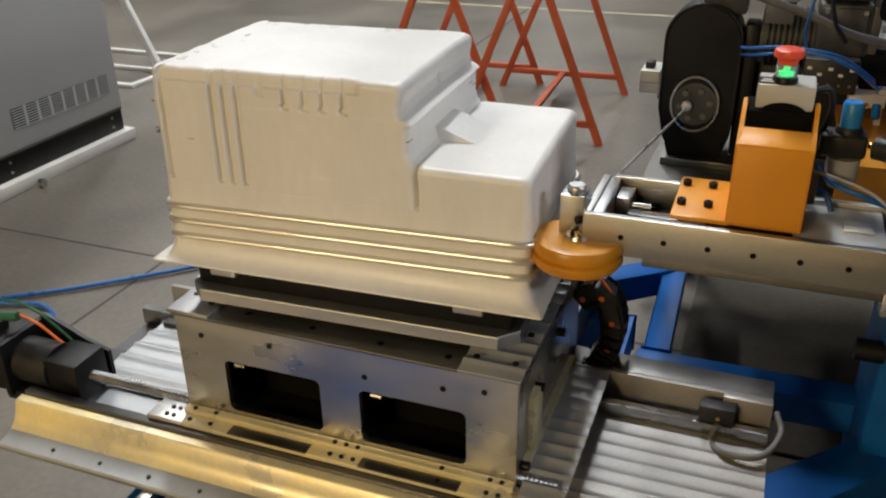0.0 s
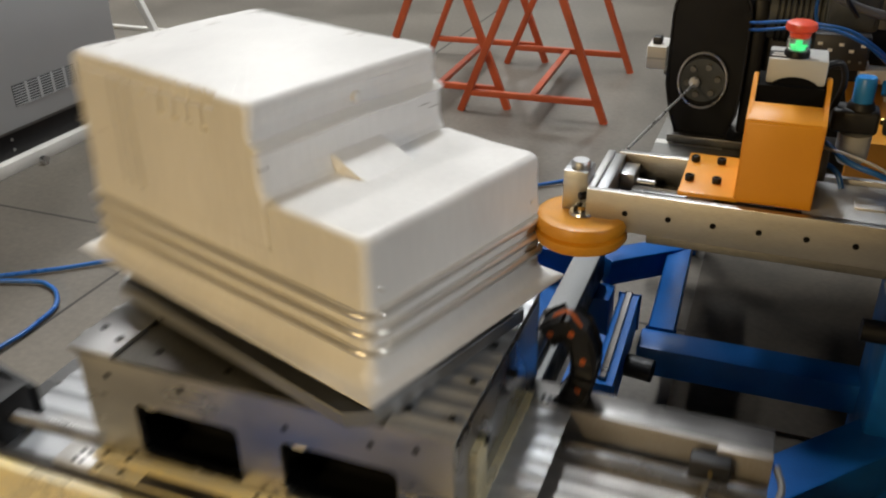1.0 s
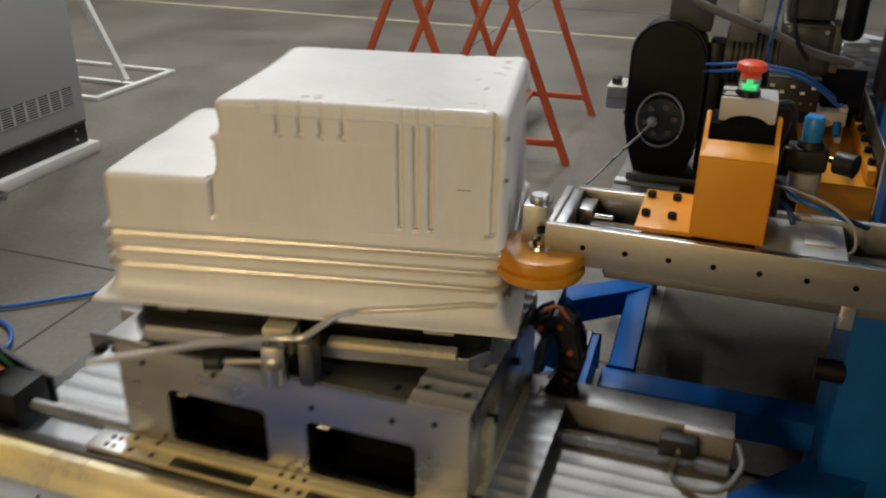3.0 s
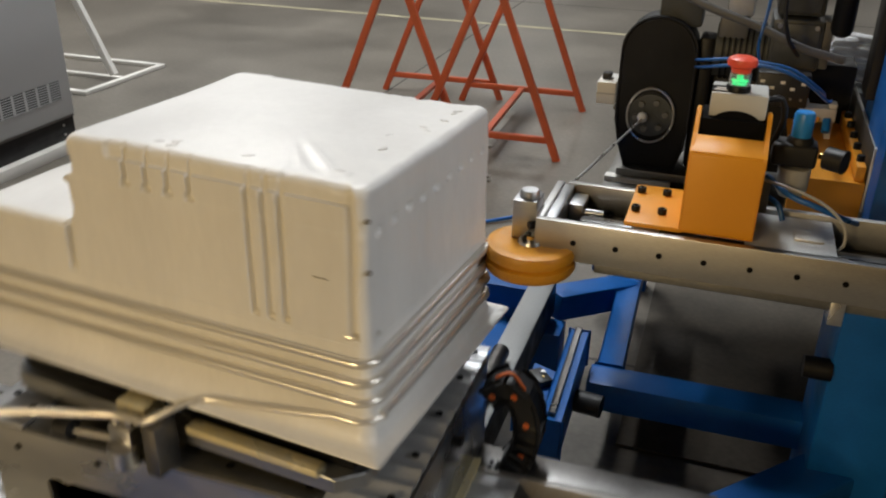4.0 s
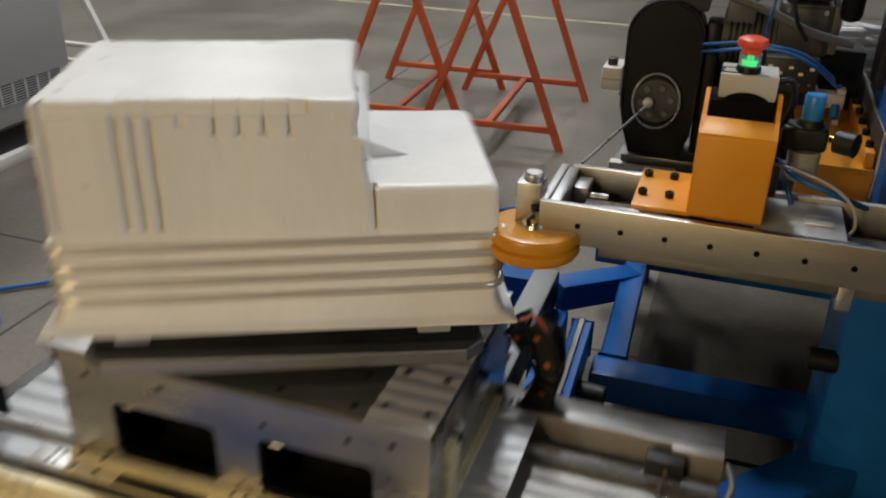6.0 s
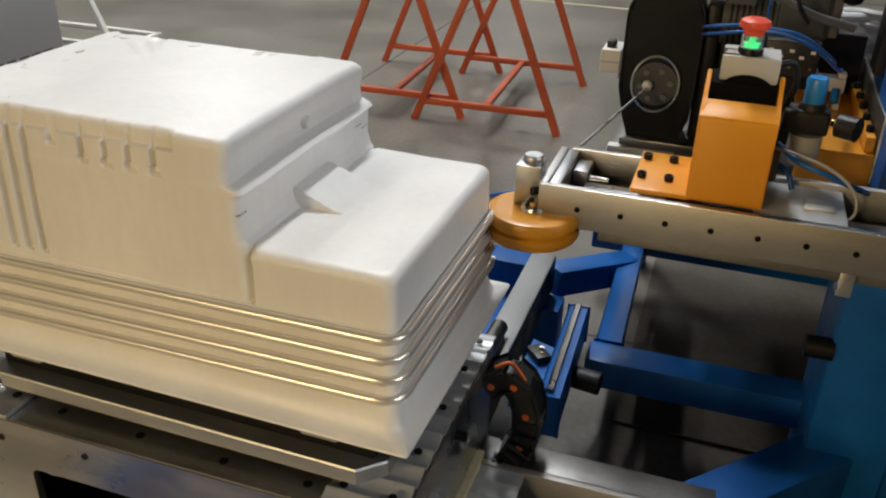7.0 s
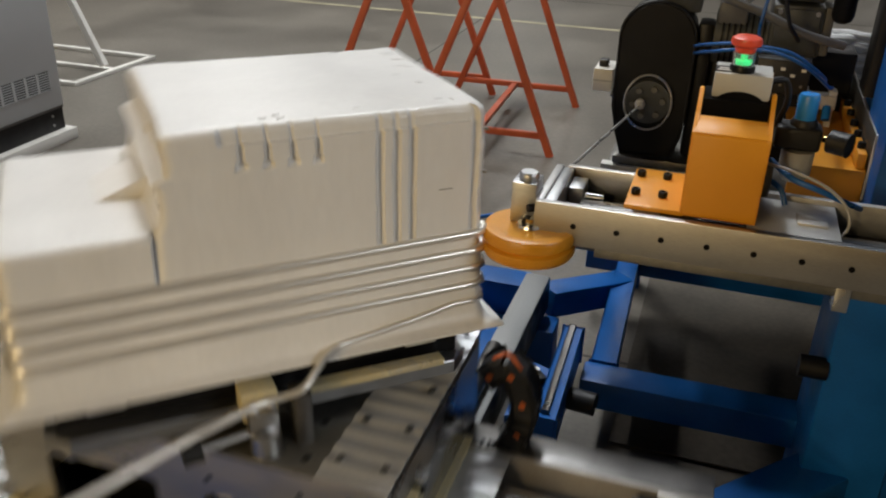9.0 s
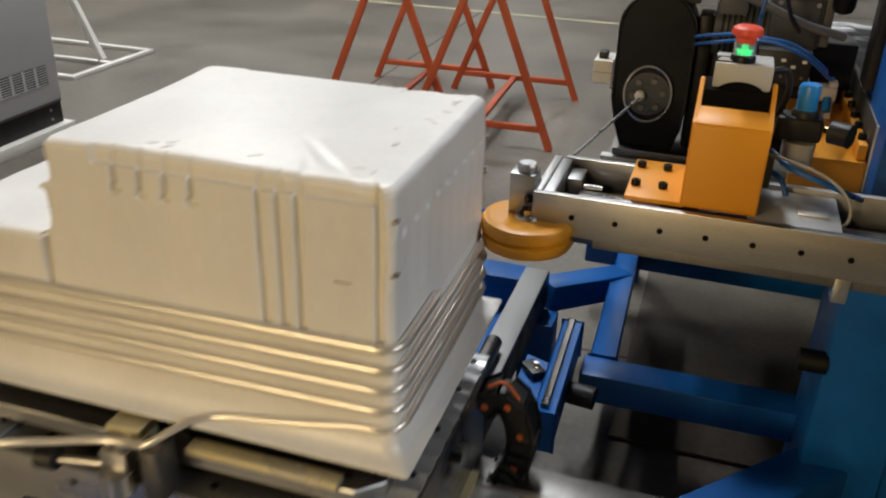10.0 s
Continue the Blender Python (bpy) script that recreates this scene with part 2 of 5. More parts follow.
def hall_fill_lamp(x, y, watts, col=(1.0, 0.97, 0.92), lz=6.6, lx=0.5, ly=2.4):
    e = empty("hall_fill_lamp", "long white hall lamp added out of view", "ceiling light", Matrix.Translation((x, y, lz)), group="hall lamps")
    part("housing", box(-lx / 2 - 0.05, lx / 2 + 0.05, -ly / 2 - 0.05, ly / 2 + 0.05, 0.02, 0.1, 0.01), M_white, e)
    part("diffuser", box(-lx / 2, lx / 2, -ly / 2, ly / 2, 0.012, 0.03), M_lamp, e)
    for s in (-1, 1):
        part("cable", rod((0, s * ly * 0.4, 0.1), (0, s * ly * 0.4, 9.0 - lz), 0.006, n=8), M_cable, e)
    d = bpy.data.lights.new("hall_fill_light", "AREA")
    d.shape, d.size, d.size_y, d.energy, d.color = "RECTANGLE", lx, ly, watts, col
    o = new("hall_fill_light", d)
    o.matrix_basis = Matrix.Translation((x, y, lz))


# the two low warm lamps and the low cool one are added fill
WARM, COOL = (1.0, 0.72, 0.34), (0.93, 0.97, 1.0)
for lx_, ly_, w_, c_, *lz_ in ((-2.2, -6.5, 400, WARM, 3.2), (-4.0, -7.0, 430, WARM, 3.2), (5.4, -0.6, 230, COOL, 4.0), (-1.7, 4.4, 300, COOL), (-5.0, 4.6, 130, None),
                         (-6.5, 10.0, 270, None), (-2.4, 12.5, 70, None), (4.6, 10.5, 60, None), (-5.2, 20.5, 110, None), (4.0, 20.5, 80, None), (-12.0, 7, 200, None)):
    hall_fill_lamp(lx_, ly_, w_, c_ or (1.0, 0.985, 0.96), *lz_)


# ---- steel cabinet ----
def cabinet():
    e = empty("machine_cabinet", "pale grey steel cabinet with louvred vent and black base", "cabinet")
    part("body", box(-4.3, -3.085, 1.7, 3.235, 0.165, 2.0, 0.012), M_cabinet, e)
    part("base_band", box(-4.29, -3.092, 1.71, 3.225, 0.055, 0.165, 0.002), M_black, e, "black recessed base band")
    part("plinth", box(-4.33, -3.050, 1.67, 3.255, 0.0, 0.055, 0.003), M_white, e, "white steel plinth")
    part("band_trim", box(-3.093, -3.083, 1.71, 3.225, 0.160, 0.168), M_darksteel, e)
    # near-black back puts the shade between the slats into the colour
    v = part("vent", box(-3.088, -3.083, 2.56, 3.16, 0.258, 0.348), M_recess_shade, e, "dark louvred air vent")
    for k in range(8):
        part("slat", box(-3.084, -3.0805, 2.56, 3.16, 0.2605 + k * 0.0112, 0.2646 + k * 0.0112), M_cabinet, v)
    for k in range(1, 8):
        part("rib", box(-3.084, -3.0795, 2.56 + k * 0.075 - 0.006, 2.56 + k * 0.075 + 0.006, 0.258, 0.348), M_cabinet, v)
    for y in (2.5, 3.15):
        for z in (0.085, 0.13):
            part("screw", rod((-3.093, y, z), (-3.087, y, z), 0.006, n=10), M_steel, e)
    part("wheel", rod((-3.02, 2.57, 0.02), (-3.0, 2.57, 0.02), 0.02, n=14), M_steel, e)


cabinet()


def stand_frame():
    e = empty("triangle_stand", "white painted steel stand with a sloping brace", "stand")
    for a, c in (((-3.68, 4.0, 0.025), (-3.66, 4.72, 0.025)), ((-4.6, 4.72, 0.025), (-3.64, 4.72, 0.025)), ((-4.6, 4.0, 0.025), (-3.66, 4.0, 0.025)),
                 ((-4.6, 4.35, 0.025), (-3.68, 4.35, 0.025))):
        d = Vector(c) - Vector(a)
        m = Matrix.Translation((Vector(a) + Vector(c)) / 2) @ d.to_track_quat("X", "Z").to_matrix().to_4x4()
        part("foot_bar", box(-d.length / 2, d.length / 2, -0.018, 0.018, -0.025, 0.0, 0.003, m=m), M_white, e)
    a, c = Vector((-3.70, 4.30, 0.05)), Vector((-4.25, 4.30, 1.25))
    d = c - a
    m = Matrix.Translation((a + c) / 2) @ d.to_track_quat("X", "Y").to_matrix().to_4x4()
    part("brace", box(-d.length / 2, d.length / 2, -0.02, 0.02, -0.016, 0.016, 0.003, m=m), M_white, e)
    part("post", box(-4.3, -4.24, 4.27, 4.33, 0.05, 1.5, 0.004), M_white, e)


stand_frame()


# ---- trestles ----
def bar_between(p0, p1, w, h, bev=0.002, up=(0, 0, 1)):
    p0, p1 = Vector(p0), Vector(p1)
    d = p1 - p0
    x = d.normalized()
    z = Vector(up) - x * x.dot(Vector(up))
    z.normalize()
    y = z.cross(x)
    m = Matrix((x, y, z)).transposed().to_4x4()
    m.translation = (p0 + p1) / 2
    return box(-d.length / 2, d.length / 2, -w / 2, w / 2, -h / 2, h / 2, bev, m=m)


def trestle(m, label):
    e = empty("trestle", label, "trestle", m, group="trestles")
    hw, ht, ln = 0.362, 0.86, 0.885
    for y in (0, ln):
        for s in (-1, 1):
            part("leg", bar_between((s * hw, y, 0), (s * 0.018, y, ht), 0.034, 0.03, up=(0, 1, 0)), M_trestle, e)
        part("cross_bar", bar_between((-hw + 0.04, y, 0.1), (hw - 0.04, y, 0.1), 0.026, 0.03), M_trestle, e)
    part("stretcher", bar_between((0, 0.015, 0.1), (0, ln - 0.015, 0.1), 0.032, 0.022), M_trestle, e)
    part("top_rail", box(-0.045, 0.045, -0.05, ln + 0.05, ht - 0.02, ht + 0.04, 0.004), M_trestle, e)


trestle(Matrix.Translation((-1.172, 3.862, 0)) @ pose(0, 0, 0, 0, 0, 2.2), "orange red steel trestle standing on the concrete")
trestle(Matrix.Translation((-1.676, 3.92, 0)) @ pose(0, 0, 0, 0, 0, 2.7), "orange red steel trestle overlapping its neighbour")

# ---- hoses on the floor ----
def floor_hose(name, pts, r, material, label):
    tagged(part(name, tube(smooth_path(pts, 10), r, 10), material), label, "hose")


floor_hose("air_hose", [(-0.4, 3.5, 0.012), (-0.866, 3.075, 0.012), (-1.615, 2.404, 0.012), (-2.12, 1.93, 0.012), (-2.393, 1.72, 0.012), (-3.1, 1.25, 0.012)], 0.0075, M_bluehose, "blue air hose lying on the concrete floor")
floor_hose("air_hose", [(-3.0, 1.45, 0.012), (-2.345, 1.70, 0.012), (-2.19, 1.722, 0.012), (-2.085, 1.64, 0.012), (-2.06, 1.535, 0.012), (-2.06, 1.42, 0.012), (-2.12, 1.25, 0.012), (-2.5, 1.0, 0.012)], 0.0075, M_bluehose, "blue air hose looped on the concrete floor")


# ---- blue machine frame ----
def machine_frame():
    e = empty("blue_machine_base", "blue painted steel machine frame of welded square tube", "machine frame")
    # bed with the two guide rails
    part("bed_beam", box(-1.07, -0.97, -0.1, 2.02, 0.22, 0.33, 0.006), M_blue, e)
    part("bed_beam", box(-0.495, -0.442, -0.1, 2.0, 0.22, 0.328, 0.004), M_black, e)
    part("bed_cap", box(-0.502, -0.438, -0.1, 2.0, 0.328, 0.336, 0.001), M_cap, e, "bare steel cap strip")
    part("bed_beam", box(-0.97, -0.49, 1.93, 2.02, 0.22, 0.33, 0.006), M_blue, e)
    part("bed_beam", box(-0.97, -0.49, 0.2, 0.3, 0.22, 0.33, 0.006), M_blue, e)
    part("bed_tray", box(-0.97, -0.49, 0.3, 1.93, 0.225, 0.235), M_blue, e, "blue sheet tray with plastic film")
    part("guide_rail", box(-1.032, -1.008, -0.05, 2.0, 0.33, 0.352, 0.002), M_steel, e, "ground steel guide rail")
    part("guide_rail", lathe([(0.017, 0), (0.020, 0.002), (0.020, 0.30)], 28), M_darksteel, e, "thick round dark steel guide shaft").matrix_basis = pose(-0.477, 1.57, 0.3565, 90, 0, 0)
    # dark sheet added to darken the floor inside and behind the frame
    part("floor_dark_sheet", box(-0.21, 0.75, 1.775, 2.82, 0.004, 0.012, 0.002), M_dark_sheet, e, "dark brown sheet added to darken the floor")
    part("head_table", box(-0.325, 0.80, 1.56, 2.75, 0.640, 0.679, 0.004), M_gun, e, "dark steel table under the winding head")
    # mostly hidden panel, added to stop light from the back reaching the floor
    part("light_block_panel", box(-0.30, 0.80, 2.47, 2.485, 0.251, 0.64, 0.002), M_blue, e, "blue sheet panel added under the table to block light")
    part("table_leg", box(-0.30, -0.24, 2.66, 2.72, 0.0, 0.64, 0.004), M_blue, e)
    part("lead_screw", rod((-0.69, 0.2, 0.285), (-0.69, 1.93, 0.285), 0.011, n=16), M_steel, e, "threaded steel lead screw")
    part("side_plate", box(-0.441, -0.436, 0.3, 2.0, 0.24, 0.332, 0.001), M_black, e)
    for x in (-1.02, -0.445):
        for y in (0.0, 1.95):
            part("leg", box(x - 0.045, x + 0.045, y - 0.045, y + 0.045, 0, 0.22, 0.005), M_blue, e)
    # side frame that carries the winding head
    part("frame_beam", bar_between((-0.246, 1.76, 0.213), (-0.265, 2.46, 0.213), 0.062, 0.074, 0.006), M_blue, e)
    part("frame_beam", bar_between((-0.29, 1.715, 0.212), (0.27, 1.722, 0.212), 0.088, 0.078, 0.006), M_blue, e)
    part("frame_beam", box(-0.40, 0.5, 2.42, 2.50, 0.17, 0.25, 0.006), M_blue, e)
    part("frame_beam", bar_between((-0.45, 2.02, 0.25), (-0.26, 2.25, 0.212), 0.08, 0.078, 0.006), M_blue, e)
    part("brace", bar_between((-0.18, 1.085, 0.19), (0.42, 1.735, 0.19), 0.11, 0.11, 0.008), M_blue, e)
    part("column", box(0.20, 0.36, 1.52, 1.754, 0.0, 1.9, 0.008), M_blue, e, "tall blue painted steel column")
    part("column", box(0.36, 0.62, 1.58, 1.70, 0.0, 1.9, 0.008), M_blue, e)
    part("upper_column", box(0.209, 0.36, 1.756, 1.90, 0.80, 1.9, 0.006), M_blue, e, "dark blue upper column")
    part("cable_duct", box(0.186, 0.208, 1.775, 1.86, 0.965, 1.9, 0.004), M_blackplastic, e, "black cable duct")
    part("end_stop", bar_between((-0.315, 1.36, 0.30), (-0.325, 1.74, 0.30), 0.045, 0.09, 0.005), M_blue, e)
    part("stop_rail", bar_between((-0.318, 1.38, 0.348), (-0.328, 1.74, 0.348), 0.014, 0.010), M_darksteel, e)
    part("rubber_stop", rod((-0.295, 1.56, 0.27), (-0.235, 1.553, 0.27), 0.026, n=20), M_blackplastic, e, "black rubber stop")
    bm = bmesh.new()
    tri = [(-0.398, 1.36), (-0.335, 1.40), (-0.345, 1.56), (-0.398, 1.58)]
    lo = [bm.verts.new((x, y, 0.30)) for x, y in tri]
    hi = [bm.verts.new((x, y, 0.335)) for x, y in tri]
    bm.faces.new(lo), bm.faces.new(hi)
    for k in range(4):
        bm.faces.new((lo[k], lo[(k + 1) % 4], hi[(k + 1) % 4], hi[k]))
    part("gusset", bm, M_blue, e)
    sn = part("sensor", bar_between((-0.388, 1.53, 0.346), (-0.352, 1.488, 0.346), 0.034, 0.018, 0.004), M_blackplastic, e, "black proximity sensor")
    part("sensor_lamp", rod((-0.362, 1.50, 0.352), (-0.362, 1.50, 0.358), 0.003, n=8), M_brass, sn)
    part("sensor_ring", rod((-0.366, 1.518, 0.352), (-0.366, 1.518, 0.359), 0.006, n=10), M_steel, sn)
    part("adjuster_knob", rod((0.152, 1.53, 0.483), (0.205, 1.53, 0.483), 0.023, n=20), M_black, e)
    bm = bmesh.new()
    for k in range(70):
        cy(bm, (0.212, 1.749, 0.88 + 0.015 * k), (0.229, 1.749, 0.88 + 0.015 * k), 0.0055, n=8)
    part("lift_chain", bm, M_darksteel, e, "dark roller chain on the column")


machine_frame()


# ---- lower slide, which runs towards and away on the bed ----
def ribbed_sheet(x0, x1, y0, y1, z, pitch=0.036, h=0.0055, t=0.003):
    """Sheet steel pressed into long low steps."""
    bm = bmesh.new()
    prof = []
    n = int((y1 - y0) / pitch)
    for k in range(n):
        for q, f in ((0, 0.0), (0.3, 0.02), (0.55, 0.12), (0.68, 0.45), (0.78, 0.9), (0.85, 1.0), (0.92, 0.75), (0.97, 0.25)):
            prof.append((y0 + (k + q) * pitch, z + h * f))
    prof.append((y1, z))
    top = [[bm.verts.new((x, y, zz)) for y, zz in prof] for x in (x0, x1)]
    bot = [[bm.verts.new((x, y, zz - t)) for y, zz in prof] for x in (x0, x1)]
    m = len(prof)
    for k in range(m - 1):
        bm.faces.new((top[0][k], top[1][k], top[1][k + 1], top[0][k + 1]))
        bm.faces.new((bot[0][k], bot[0][k + 1], bot[1][k + 1], bot[1][k]))
        for s in (0, 1):
            bm.faces.new((top[s][k], top[s][k + 1], bot[s][k + 1], bot[s][k]))
    for k in (0, m - 1):
        bm.faces.new((top[0][k], bot[0][k], bot[1][k], top[1][k]))
    return bm


def lower_slide():
    e = empty("lower_slide", "steel cross slide with yellow zinc beam and ribbed covers", "machine slide")
    part("base_plate", box(-1.36, 0.01, -0.27, 0.165, 0.365, 0.385, 0.002), M_steel, e)
    for s in (-1.02, -0.445):
        part("guide_block", box(s - 0.03, s + 0.03, -0.24, -0.14, 0.34, 0.366, 0.003), M_darksteel, e)
        part("guide_block", box(s - 0.03, s + 0.03, 0.04, 0.14, 0.34, 0.366, 0.003), M_darksteel, e)
    # front beam: a leaning face with a lower lip
    bm = bmesh.new()
    prof = [(-0.282, 0.426), (-0.298, 0.425), (-0.302, 0.421), (-0.308, 0.400), (-0.316, 0.384), (-0.327, 0.374), (-0.327, 0.362), (-0.30, 0.350), (-0.282, 0.38)]
    lip = [(-0.327, 0.3735), (-0.345, 0.367), (-0.362, 0.3645), (-0.365, 0.361), (-0.364, 0.353), (-0.30, 0.3495), (-0.327, 0.362)]
    for nm, outline, material, label in (("front_beam", prof, M_zinc, "yellow zinc plated front beam"), ("beam_lip", lip, M_cap, "dull bare steel lower lip")):
        bm = bmesh.new()
        a = [bm.verts.new((-1.37, y, z)) for y, z in outline]
        c = [bm.verts.new((0.015, y, z)) for y, z in outline]
        bm.faces.new(a), bm.faces.new(c)
        for k in range(len(outline)):
            j = (k + 1) % len(outline)
            bm.faces.new((a[k], a[j], c[j], c[k]))
        part(nm, bm, material, e, label, 32)
    bm = bmesh.new()
    for k in range(88):
        bx(bm, -0.98 + 0.011 * k, -0.9735 + 0.011 * k, -0.368, -0.335, 0.342, 0.3535)
    part("gear_rack", bm, M_steel, e, "toothed steel rack under the lip", 0)
    part("linear_rail", box(-1.365, 0.01, -0.281, -0.262, 0.40, 0.434, 0.002), M_darksteel, e, "dark linear rail")
    part("linear_rail", box(-1.365, 0.01, 0.075, 0.095, 0.385, 0.425, 0.002), M_steel, e)
    for k in range(16):
        part("rail_bolt", rod((-1.33 + 0.085 * k, -0.252, 0.402), (-1.33 + 0.085 * k, -0.252, 0.4065), 0.0045, n=10), M_black, e)
    for k in range(12):
        part("beam_bolt", rod((-1.25 + 0.11 * k, -0.345, 0.367), (-1.25 + 0.11 * k, -0.345, 0.3695), 0.004, n=10), M_black, e)
    part("rail_bed", box(-1.36, 0.01, -0.262, -0.243, 0.385, 0.402), M_steel, e)
    part("ribbed_cover", ribbed_sheet(-1.30, -0.35, -0.17, 0.075, 0.405, 0.049), M_cover, e, "ribbed bright steel cover", 60)
    part("ribbed_cover", ribbed_sheet(-0.35, 0.012, -0.262, 0.10, 0.40, 0.036, 0.0035), M_worn, e, "ribbed worn steel cover", 60)
    part("trough", box(-1.30, -0.3, -0.243, -0.17, 0.386, 0.394), M_cover, e)
    # back wall with its sensors
    part("back_wall", box(-1.30, -1.12, 0.11, 0.122, 0.385, 0.478, 0.002), M_cap, e)
    part("back_wall", box(-1.119, -0.75, 0.11, 0.122, 0.385, 0.472, 0.002), M_zinc, e)
    part("back_wall", box(-0.42, 0.012, 0.13, 0.142, 0.385, 0.462, 0.002), M_worn, e)
    part("back_channel", box(-0.42, 0.012, 0.142, 0.20, 0.452, 0.462, 0.002), M_darksteel, e)
    part("end_plate", box(-0.075, 0.012, 0.112, 0.128, 0.39, 0.466, 0.002), M_worn, e)
    for x in (-1.205, -0.08):
        s = part("limit_switch", box(x - 0.035, x + 0.03, 0.078, 0.108, 0.425, 0.460, 0.004), M_blackplastic, e, "small black limit switch")
        part("lens", rod((x, 0.078, 0.44), (x, 0.074, 0.44), 0.004, n=10), M_brass, s)
    part("switch_tray", box(-1.29, -1.17, 0.05, 0.11, 0.405, 0.418, 0.004), M_darksteel, e)
    part("switch_cable", tube(smooth_path([(-0.08, 0.085, 0.425), (-0.085, 0.06, 0.40), (-0.06, 0.02, 0.41), (0.0, 0.02, 0.42), (0.03, 0.08, 0.43), (0.02, 0.13, 0.44)], 8), 0.006), M_cable, e)
    # motor and lead screw
    mt = part("motor", box(-1.56, -1.43, -0.265, -0.155, 0.405, 0.512, 0.008), M_black, e, "black servo motor with finned body")
    part("motor_cap", box(-1.43, -1.415, -0.27, -0.15, 0.40, 0.518, 0.004), M_black, mt)
    part("plug", box(-1.50, -1.46, -0.225, -0.195, 0.512, 0.535, 0.005), M_blackplastic, mt)
    part("rating_plate", box(-1.50, -1.46, -0.266, -0.2645, 0.45, 0.475), M_grey, mt)
    part("coupling", rod((-1.415, -0.21, 0.455), (-1.33, -0.21, 0.455), 0.047, n=28), M_blackplastic, e)
    part("bearing_block", box(-1.335, -1.255, -0.25, -0.165, 0.405, 0.492, 0.004), M_black, e)
    bm = bmesh.new()
    prof = [(-1.43, 0.515), (-1.41, 0.528), (-1.31, 0.486), (-1.26, 0.47), (-1.26, 0.41), (-1.43, 0.41)]
    a = [bm.verts.new((x, -0.152, z)) for x, z in prof]
    c = [bm.verts.new((x, -0.143, z)) for x, z in prof]
    bm.faces.new(a), bm.faces.new(c)
    for k in range(len(prof)):
        j = (k + 1) % len(prof)
        bm.faces.new((a[k], a[j], c[j], c[k]))
    part("motor_gusset", bm, M_black, e, "black sloping motor gusset", 20)
    part("motor_bracket", box(-1.44, -1.36, -0.26, -0.15, 0.385, 0.408, 0.002), M_black, e)
    bm = bmesh.new()
    prof = [(0.0095 + 0.0022 * (1 if k % 2 else 0), k * 0.004) for k in range(240)]
    rings = [[bm.verts.new((-1.26 + z, -0.207 + r * math.cos(a * math.pi / 6), 0.448 + r * math.sin(a * math.pi / 6))) for a in range(12)] for r, z in prof]
    for a, c in zip(rings, rings[1:]):
        for k in range(12):
            bm.faces.new((a[k], a[(k + 1) % 12], c[(k + 1) % 12], c[k]))
    part("lead_screw", bm, M_steel, e, "threaded steel lead screw", 20)
    part("motor_lead", tube(smooth_path([(-1.47, -0.21, 0.53), (-1.44, -0.2, 0.55), (-1.38, -0.2, 0.54), (-1.34, -0.19, 0.50), (-1.29, -0.17, 0.44)], 8), 0.0028), M_orangemark, e)
    part("motor_lead", tube(smooth_path([(-1.56, -0.21, 0.48), (-1.57, -0.2, 0.54), (-1.50, -0.18, 0.56), (-1.40, -0.18, 0.555), (-1.30, -0.16, 0.45)], 8), 0.003), M_board, e)
    part("plug_green", rod((-1.46, -0.21, 0.545), (-1.42, -0.205, 0.55), 0.009, n=12), M_board, e)
    return e


slide = lower_slide()


